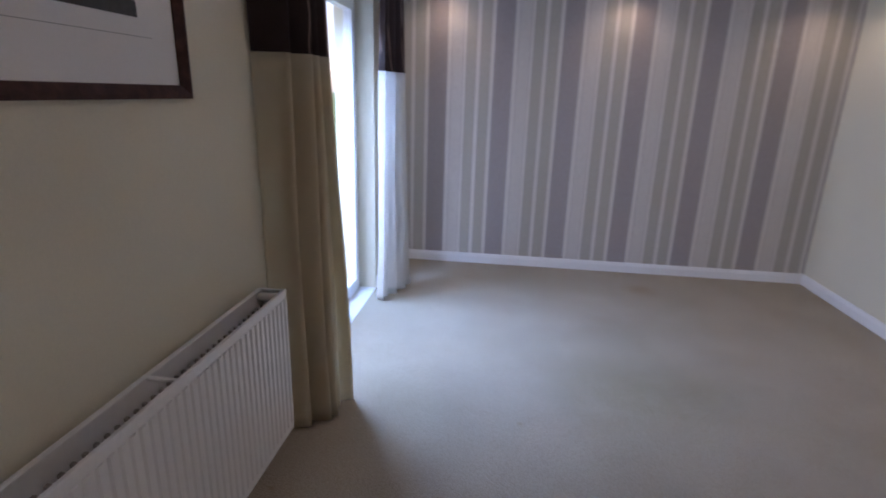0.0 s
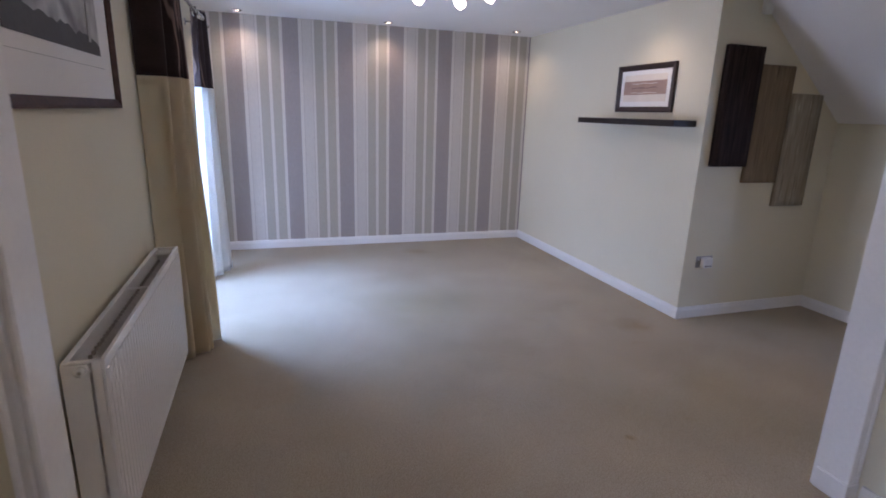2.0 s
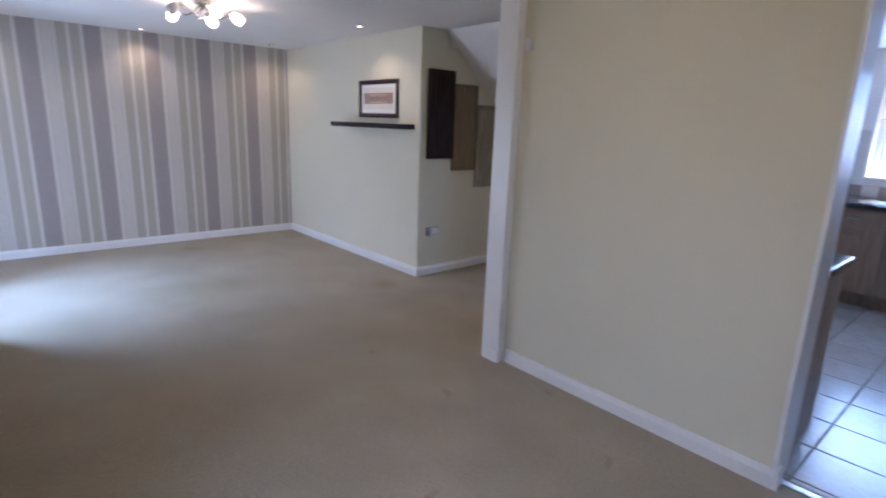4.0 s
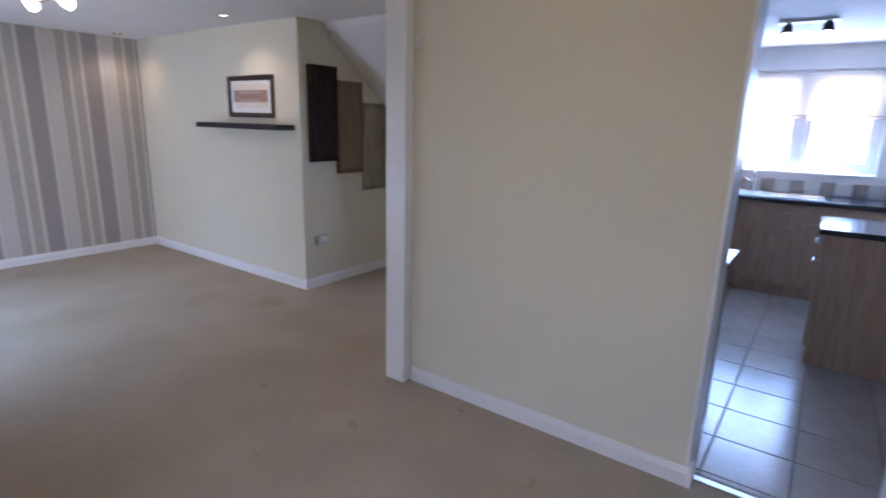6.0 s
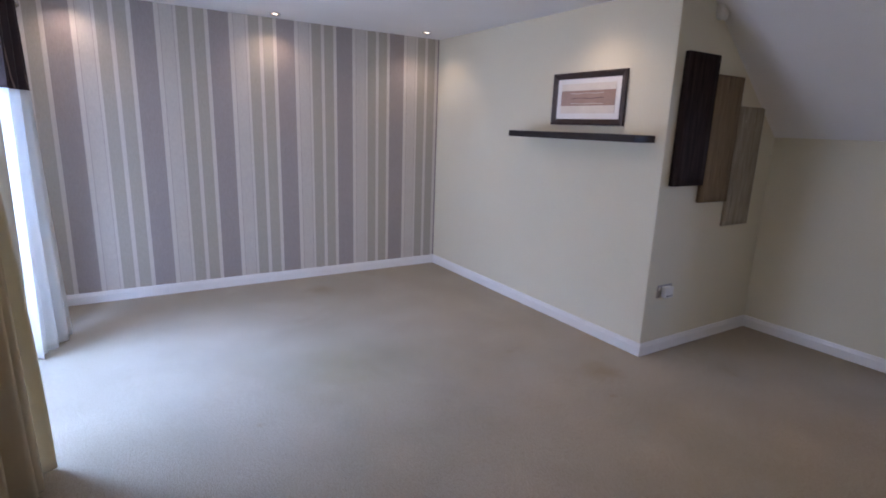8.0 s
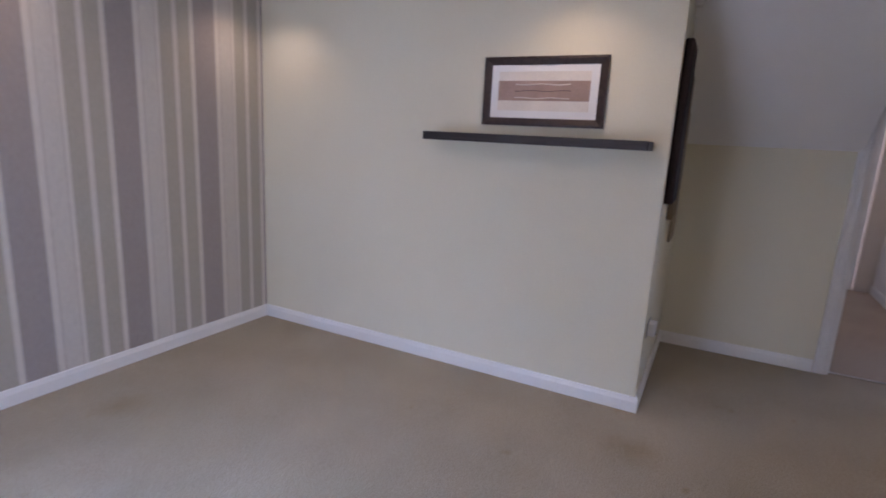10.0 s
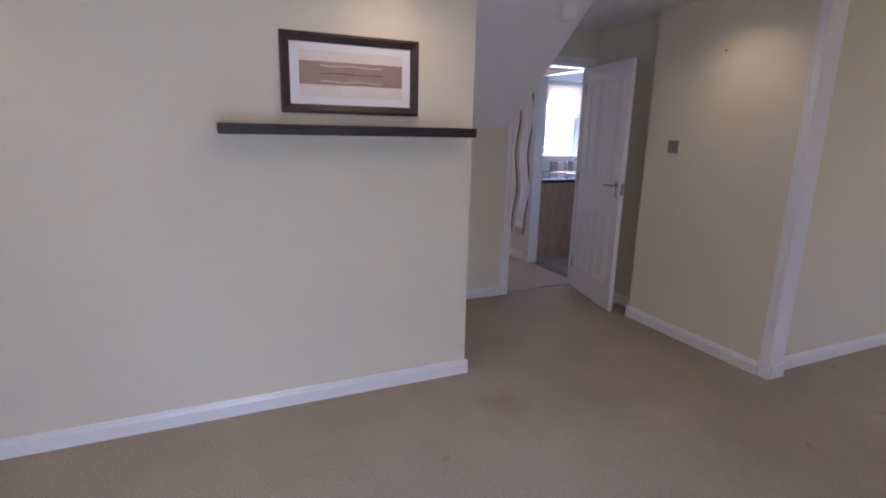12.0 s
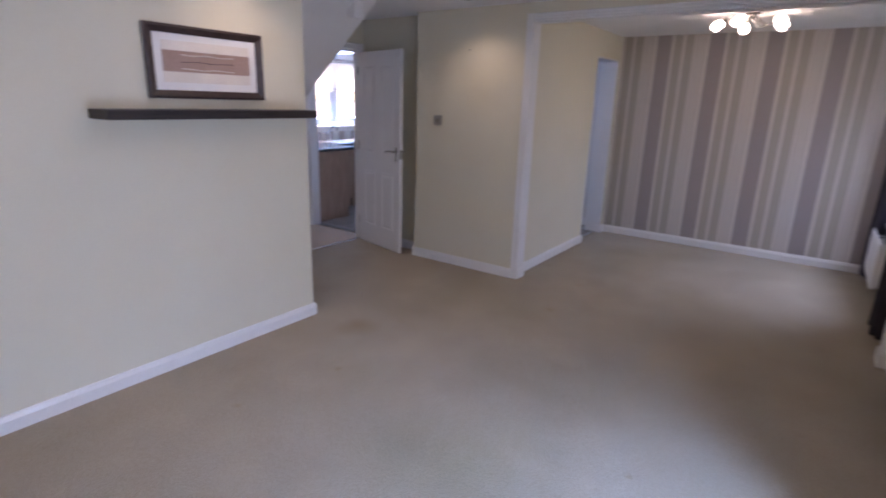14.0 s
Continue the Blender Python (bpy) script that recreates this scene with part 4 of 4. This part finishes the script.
def base_unit(label, m, w, drawer=True, deep=0.57, group="kitchen base units"):
    """A fitted base unit, its front across -y at y = 0, its left side at x = 0."""
    d = thing("kitchen_unit", label, "kitchen unit", group)
    part("body", boxes((0, 0.02, 0.12, w, deep, 0.868)), M_UNIT, d)
    part("plinth", boxes((0, 0.06, 0.0, w, 0.078, 0.12)), M_UNIT, d, "recessed wood-effect plinth")
    fronts = [(0.125, 0.70), (0.705, 0.862)] if drawer else [(0.125, 0.862)]
    for z0, z1 in fronts:
        f = part("drawer_front" if z0 > 0.5 else "door", boxes((0.003, 0, z0, w - 0.003, 0.019, z1), bevel=0.002), M_UNIT, d)
        bm = bmesh.new()
        hz = (z0 + z1) / 2 if z0 > 0.5 else z1 - 0.05
        tube(bm, [(w / 2 - 0.09, 0.0, hz), (w / 2 - 0.09, -0.03, hz), (w / 2 + 0.09, -0.03, hz), (w / 2 + 0.09, 0.0, hz)], 0.005, 8)
        part("handle", bm, M_CHROME, f, "steel bar handle", True)
    for x in (-0.001, w - 0.017):
        part("side_panel", boxes((x, 0.019, 0.0, x + 0.018, deep + 0.001, 0.869)), M_UNIT, d)
    d.matrix_world = m
    return d


for y in (-0.60, 0.0, 0.60):
    base_unit("oak-effect base unit with drawer under the kitchen window", pose(6.05, y, 0, 0, 0, -90), 0.598)
base_unit("oak-effect end unit beside the kitchen doorway", pose(5.625, 0.52, 0, 0, 0, 0), 0.42, False)
for x in (4.5,):
    base_unit("oak-effect base unit along the kitchen side wall", pose(x + 0.598, -0.60, 0, 0, 0, 180), 0.598)
for y in (0.36, 0.96):
    base_unit("oak-effect base unit backing the dining wall", pose(3.40, y - 0.598, 0, 0, 0, 90), 0.598)


def worktop(rows, label):
    return tagged(finish("worktop", boxes(*rows, bevel=0.006), M_WORKTOP), label, "worktop")


worktop([(6.02, -1.195, 0.872, KE - 0.004, 0.4, 0.91), (5.605, 0.4, 0.872, KE - 0.004, 1.095, 0.91)], "glossy black worktop under the kitchen window")
worktop([(4.48, -1.195, 0.872, 5.12, -0.575, 0.91)], "glossy black worktop along the kitchen side")
worktop([(2.81, -0.262, 0.872, 3.44, 0.96, 0.91)], "glossy black worktop behind the dining wall")

sink = thing("kitchen_sink", "stainless steel sink and drainer set in the worktop", "sink", at=(6.32, -0.15, 0.91))
part("rim", boxes((-0.24, -0.42, 0.0, 0.24, -0.40, 0.008), (-0.24, 0.40, 0.0, 0.24, 0.42, 0.008), (-0.24, -0.40, 0, -0.20, 0.40, 0.008), (0.17, -0.40, 0, 0.24, 0.40, 0.008), (-0.20, -0.02, 0, 0.17, 0.02, 0.008), bevel=0.003), M_CHROME, sink)
part("bowl", boxes((-0.20, -0.40, 0.001, 0.17, -0.02, 0.0025)), M_CHROME, sink)
dr = part("drainer", boxes((-0.20, 0.02, 0.001, 0.17, 0.40, 0.004)), M_CHROME, sink)
for k in range(8):
    part("rib", boxes((-0.17 + k * 0.045, 0.05, 0.004, -0.155 + k * 0.045, 0.37, 0.008), bevel=0.002), M_CHROME, dr)
tap = thing("kitchen_tap", "chrome mixer tap with a curved spout", "tap", at=(6.53, 0.02, 0.918))
part("tap_body", lathe(bmesh.new(), [(0.028, 0), (0.026, 0.01), (0.019, 0.02), (0.019, 0.10), (0.014, 0.115)], sides=18), M_CHROME, tap, "", True)
part("spout", tube(bmesh.new(), [(0, 0, 0.09), (-0.03, 0, 0.16), (-0.09, 0, 0.205), (-0.15, 0, 0.19), (-0.175, 0, 0.15)], 0.011, 12), M_CHROME, tap, "", True)
part("lever", tube(bmesh.new(), [(0.0, 0.02, 0.08), (0.02, 0.07, 0.10), (0.02, 0.10, 0.11)], 0.007, 8), M_CHROME, tap, "", True)

kw = glazed_frame("window_kitchen", KE + 0.12, G0, G1, GZ0 + 0.02, GZ1, [-0.28], "white plastic kitchen window over the sink", "window", bar=0.05)
structure("trim_kitchen_sill", boxes((KE - 0.02, G0 - 0.02, GZ0 - 0.004, KE + 0.10, G1 + 0.02, GZ0 + 0.016), bevel=0.004), M_GLOSS, "white tiled kitchen window sill", "trim")

M_BLIND = bpy.data.materials.new("thin_white_blind")
M_BLIND.use_nodes = True
bt = M_BLIND.node_tree
bt.nodes.remove(bt.nodes["Principled BSDF"])
tr = bt.nodes.new("ShaderNodeBsdfTranslucent")
tr.inputs["Color"].default_value = (0.95, 0.95, 0.94, 1)
df = bt.nodes.new("ShaderNodeBsdfDiffuse")
df.inputs["Color"].default_value = (0.85, 0.85, 0.83, 1)
mx = bt.nodes.new("ShaderNodeMixShader")
mx.inputs[0].default_value = 0.12
bt.links.new(tr.outputs[0], mx.inputs[1])
bt.links.new(df.outputs[0], mx.inputs[2])
bt.links.new(mx.outputs[0], bt.nodes["Material Output"].inputs["Surface"])
blind = thing("roller_blind", "half-drawn white roller blind with a scalloped edge", "blind", at=(KE + 0.05, (G0 + G1) / 2, GZ1 - 0.03))
wid = (G1 - G0) - 0.03
bm = bmesh.new()
cols = 64
top = [bm.verts.new((0, -wid / 2 + wid * i / cols, 0)) for i in range(cols + 1)]
low = [bm.verts.new((0.0, -wid / 2 + wid * i / cols, -0.40 - 0.035 * abs(math.sin(math.pi * 6 * i / cols)))) for i in range(cols + 1)]
for i in range(cols):
    bm.faces.new((top[i], top[i + 1], low[i + 1], low[i]))
part("fabric", bm, M_BLIND, blind, "thin white fabric")
bm = bmesh.new()
tube(bm, [(0, -wid / 2, 0), (0, wid / 2, 0)], 0.016, 12)
part("roller", bm, M_PLAST, blind, "", True)
part("edging", boxes((-0.004, -wid / 2, -0.392, 0.004, wid / 2, -0.384), bevel=0.002), M_DULL, blind, "thin grey hem bar")
hemline = [(-0.003, -wid / 2 + wid * i / 96, -0.40 - 0.035 * abs(math.sin(math.pi * 6 * i / 96))) for i in range(97)]
part("scalloped_braid", tube(bmesh.new(), hemline, 0.004, 6), M_DULL, blind, "grey braid along the scallops")

# spotlight bar on the kitchen ceiling
sb = thing("spotlight_bar", "dark ceiling spotlight bar with a lit lamp", "ceiling light", at=(5.2, -0.28, H - 0.022))
part("bar", boxes((-0.03, -0.18, -0.02, 0.03, 0.18, 0.0), bevel=0.004), M_CHROME, sb)
for y in (-0.12, 0.12):
    head = part("head", lathe(bmesh.new(), [(0.016, -0.02), (0.03, -0.04), (0.038, -0.11), (0.034, -0.11), (0.02, -0.06)], Matrix.Translation((0, y, 0)) @ pose(0, 0, 0, 0, 22, 0), 18), M_BLACK, sb, "black spotlight head", True)
    part("bulb", lathe(bmesh.new(), [(0.030, -0.106), (0.030, -0.110), (0.012, -0.114)], Matrix.Translation((0, y, 0)) @ pose(0, 0, 0, 0, 22, 0), 14), M_SPOT, head, "lit bulb face")

# ---- hall ----


def wavy_mirror(x):
    d = thing("wavy_mirror", "tall narrow wavy frameless mirror on the hall wall", "mirror", "row of wavy mirrors", (x, 1.202, 0.29))
    h, w, n = 1.56, 0.165, 40
    for nm, y0, y1, gr, mt in (("backing", 0.0, 0.012, 0.0, M_MIRBACK), ("glass", 0.0125, 0.0165, -0.003, M_MIRROR)):
        bm = bmesh.new()
        rows = []
        for i in range(n + 1):
            z = h * i / n
            c = 0.035 * math.sin(2 * math.pi * 2.0 * i / n + 0.6)
            hw_ = w / 2 + gr
            rows.append([bm.verts.new((c + sx * hw_, yy, z)) for sx, yy in ((-1, y0), (1, y0), (1, y1), (-1, y1))])
        for a, b in zip(rows, rows[1:]):
            for k in range(4):
                bm.faces.new((a[k], a[(k + 1) % 4], b[(k + 1) % 4], b[k]))
        bm.faces.new(rows[0])
        bm.faces.new(rows[-1][::-1])
        part(nm, bm, mt, d)
    return d


for x in (5.72, 5.97, 6.22, 6.47):
    wavy_mirror(x)

fd = structure("door_front", boxes((7.63, 1.37, 0.0, 7.68, 1.46, 2.04), (7.63, 2.22, 0.0, 7.68, 2.28, 2.04), (7.63, 1.46, 0.0, 7.68, 2.22, 0.16), (7.63, 1.46, 1.94, 7.68, 2.22, 2.04), bevel=0.004), M_UPVC, "white glazed front door at the end of the hall", "door")
part("pane", boxes((7.65, 1.455, 0.155, 7.658, 2.225, 1.945)), M_OBSCURE, fd, "obscured door glass")
bm = bmesh.new()
tube(bm, [(7.63, 1.43, 1.0), (7.59, 1.43, 1.0), (7.588, 1.50, 1.0)], 0.008)
part("handle", bm, M_CHROME, fd, "", True)
hs = thing("wall_socket", "white double socket low on the hall wall", "socket", at=(7.05, 1.2, 0.42))
part("faceplate", boxes((-0.073, 0, -0.043, 0.073, 0.008, 0.043), bevel=0.002), M_PLAST, hs)
for x in (-0.035, 0.035):
    part("rocker", boxes((x - 0.006, 0.008, 0.010, x + 0.006, 0.012, 0.030), bevel=0.001), M_PLAST, hs)
hl = thing("hall_light", "round opal ceiling light in the hall", "ceiling light", at=(6.3, 1.75, H))
part("base", lathe(bmesh.new(), [(0.14, 0), (0.14, -0.015), (0.12, -0.02)], sides=28), M_CHROME, hl, "", True)
part("dome", lathe(bmesh.new(), [(0.13, -0.018), (0.12, -0.05), (0.08, -0.08), (0.02, -0.092)], sides=28), M_DOME, hl, "lit opal glass dome", True)

# ---- garden ----
M_SLAB = mat("pale_paving", (0.46, 0.43, 0.38), 0.85, 0.15, 3, 60, 0.2)
M_FENCE = grain_mat("fence_timber", (0.26, 0.17, 0.10), (0.42, 0.30, 0.19), 0.8, (8, 8, 0.8), 4)
M_LEAF = mat("green_leaf", (0.09, 0.15, 0.04), 0.6, 0.5, 1.5, 20, 0.0)
M_BARK = mat("bark", (0.12, 0.08, 0.055), 0.9, 0.3, 6, 30, 0.4)
structure("pavement_patio", boxes((-3.1, 2.4, -0.16, -0.36, 6.2, -0.10)), mat("sand_joint", (0.3, 0.27, 0.22), 0.9, 0.1, 6, 60, 0.1), "sandy bed of the patio paving", "pavement")
# Pale ground added out front to make the view through the kitchen window bright.
structure("pavement_front", boxes((6.95, -120, -0.16, 220, 120, -0.12)), M_SLAB, "pale ground added before the house to brighten the window view", "pavement")
fence = thing("garden_fence", "brown timber garden fence with vertical boards", "fence", at=(-6.0, 4.5, -0.15))
board = boxes((-0.01, -0.068, 0.05, 0.01, 0.068, 1.75), bevel=0.003)
bme = None
for k in range(54):
    if bme is None:
        ob = part("board", board, M_FENCE, fence)
        bme = ob.data
    else:
        ob = new("board", bme)
        ob.parent = fence
    ob.location = (0.012 * (k % 2), -3.8 + k * 0.14, 0)
for k in range(5):
    part("post", boxes((0.02, -3.9 + k * 1.9, 0, 0.11, -3.81 + k * 1.9, 1.85), bevel=0.004), M_FENCE, fence)
for z in (0.4, 1.4):
    part("rail", boxes((-0.05, -3.9, z, -0.011, 3.8, z + 0.08)), M_FENCE, fence)


def tree(x, y, h, spread, seed, label):
    rng = random.Random(seed)
    d = thing("tree", label, "tree", at=(x, y, -0.15))
    bm = bmesh.new()
    lathe(bm, [(0.16, 0), (0.11, 0.4), (0.09, h * 0.4), (0.04, h * 0.8)], sides=12)
    tips = []
    for k in range(9):
        a, z = rng.uniform(0, 6.28), h * rng.uniform(0.3, 0.7)
        r = spread * rng.uniform(0.5, 0.9)
        tip = (r * math.cos(a), r * math.sin(a), z + rng.uniform(0.3, 0.9))
        tube(bm, [(0, 0, z), (tip[0] * 0.5, tip[1] * 0.5, z + 0.3), tip], 0.03, 6)
        tips.append(tip)
    tips.append((0, 0, h * 0.9))
    part("trunk", bm, M_BARK, d, "", True)
    verts, faces = [], []
    for tip in tips:
        for k in range(260):
            c = Vector(tip) + Vector((rng.gauss(0, 1), rng.gauss(0, 1), rng.gauss(0, 0.8))) * spread * 0.24
            q = Euler((rng.uniform(0, 6), rng.uniform(0, 6), rng.uniform(0, 6))).to_matrix()
            s = rng.uniform(0.05, 0.11)
            i = len(verts)
            verts += [tuple(c + q @ Vector(v) * s) for v in ((-1, 0, 0), (0, -0.5, 0.1), (1, 0, 0), (0, 0.5, 0.1))]
            faces.append((i, i + 1, i + 2, i + 3))
    me = bpy.data.meshes.new("crown")
    me.from_pydata(verts, [], faces)
    me.materials.append(M_LEAF)
    cr = new("crown", me)
    cr.parent = d
    return d


tree(-7.6, 6.6, 4.6, 1.7, 3, "leafy green garden tree behind the fence")
tree(-8.0, 9.4, 5.2, 2.0, 7, "tall leafy green tree behind the fence")
tree(-7.4, 3.4, 4.2, 1.6, 11, "leafy green garden tree behind the timber fence")

# ---- pieces: paving, floor tiles, splashback ----


def tile_piece(name, me, parent, loc):
    ob = new(name, me)
    ob.parent = parent
    ob.location = loc
    return ob


def tile_mesh(name, sx, sy, sz, material, bevel=0.003):
    bm = boxes((-sx / 2, -sy / 2, 0, sx / 2, sy / 2, sz))
    es = [e for e in bm.edges if all(v.co.z > sz / 2 for v in e.verts)]
    bmesh.ops.bevel(bm, geom=es, offset=bevel, segments=1, affect="EDGES")
    me = bpy.data.meshes.new(name)
    bm.to_mesh(me)
    bm.free()
    me.materials.append(material)
    return me


def vary(m, amount):
    """Shade each piece a little differently."""
    t = m.node_tree
    b = t.nodes["Principled BSDF"]
    src = b.inputs["Base Color"].links[0].from_socket
    inf = t.nodes.new("ShaderNodeObjectInfo")
    r = t.nodes.new("ShaderNodeMapRange")
    r.inputs["To Min"].default_value, r.inputs["To Max"].default_value = 1 - amount, 1 + amount
    t.links.new(inf.outputs["Random"], r.inputs["Value"])
    h = t.nodes.new("ShaderNodeHueSaturation")
    t.links.new(r.outputs[0], h.inputs["Value"])
    t.links.new(src, h.inputs["Color"])
    t.links.new(h.outputs[0], b.inputs["Base Color"])
    return m


bed = bpy.data.objects["pavement_patio"]
slab = tile_mesh("paving_slab", 0.44, 0.44, 0.03, vary(M_SLAB, 0.08), 0.006)
for i in range(6):
    for k in range(8):
        tile_piece("paving_slab", slab, bed, (-2.87 + i * 0.452, 2.64 + k * 0.452, -0.10))

M_TILE = vary(mat("grey_beige_floor_tile", (0.36, 0.32, 0.29), 0.22, 0.10, 7, 60, 0.03), 0.06)
kfloor = bpy.data.objects["floor_kitchen"]
TX = [2.812] + [2.852 + 0.338 * k for k in range(12)]
TY = [KS + 0.002] + [-0.986 + 0.338 * k for k in range(7)]
cut = {}
for x0, x1 in zip(TX, TX[1:]):
    for y0, y1 in zip(TY, TY[1:]):
        x1, y1 = min(x1, KE), min(y1, 1.09)
        key = (round(x1 - x0, 3), round(y1 - y0, 3))
        if key not in cut:
            cut[key] = tile_mesh("floor_tile", x1 - x0 - 0.006, y1 - y0 - 0.006, 0.010, M_TILE)
        tile_piece("floor_tile", cut[key], kfloor, ((x0 + x1) / 2, (y0 + y1) / 2, -0.009))

splash = structure("wall_splashback", boxes((KE - 0.006, -1.19, 0.91, KE - 0.001, 1.09, GZ0 - 0.006), (KE - 0.006, G1 + 0.02, GZ0 - 0.006, KE - 0.001, 1.09, 1.545)), mat("white_grout", (0.55, 0.53, 0.5), 0.9, 0.05, 6, 60, 0.05), "grouted tiled splashback behind the kitchen worktop", "wall")
M_WT1 = vary(mat("cream_wall_tile", (0.52, 0.48, 0.43), 0.2, 0.06, 8, 60, 0.02), 0.08)
M_WT2 = vary(mat("brown_wall_tile", (0.29, 0.24, 0.21), 0.2, 0.08, 8, 60, 0.02), 0.10)
wt = []
for m in (M_WT1, M_WT2):
    bm = boxes((-0.012, -0.059, -0.059, 0.0, 0.059, 0.059))
    es = [e for e in bm.edges if all(v.co.x < -0.006 for v in e.verts)]
    bmesh.ops.bevel(bm, geom=es, offset=0.003, segments=1, affect="EDGES")
    me = bpy.data.meshes.new("wall_tile")
    bm.to_mesh(me)
    bm.free()
    me.materials.append(m)
    wt.append(me)
for k in range(18):
    for j in range(5):
        y, z = 1.025 - k * 0.123, 0.975 + j * 0.123
        if y < G1 + 0.075 and j > 0:
            continue
        tile_piece("wall_tile", wt[(k + j) % 2], splash, (KE - 0.006, y, z))
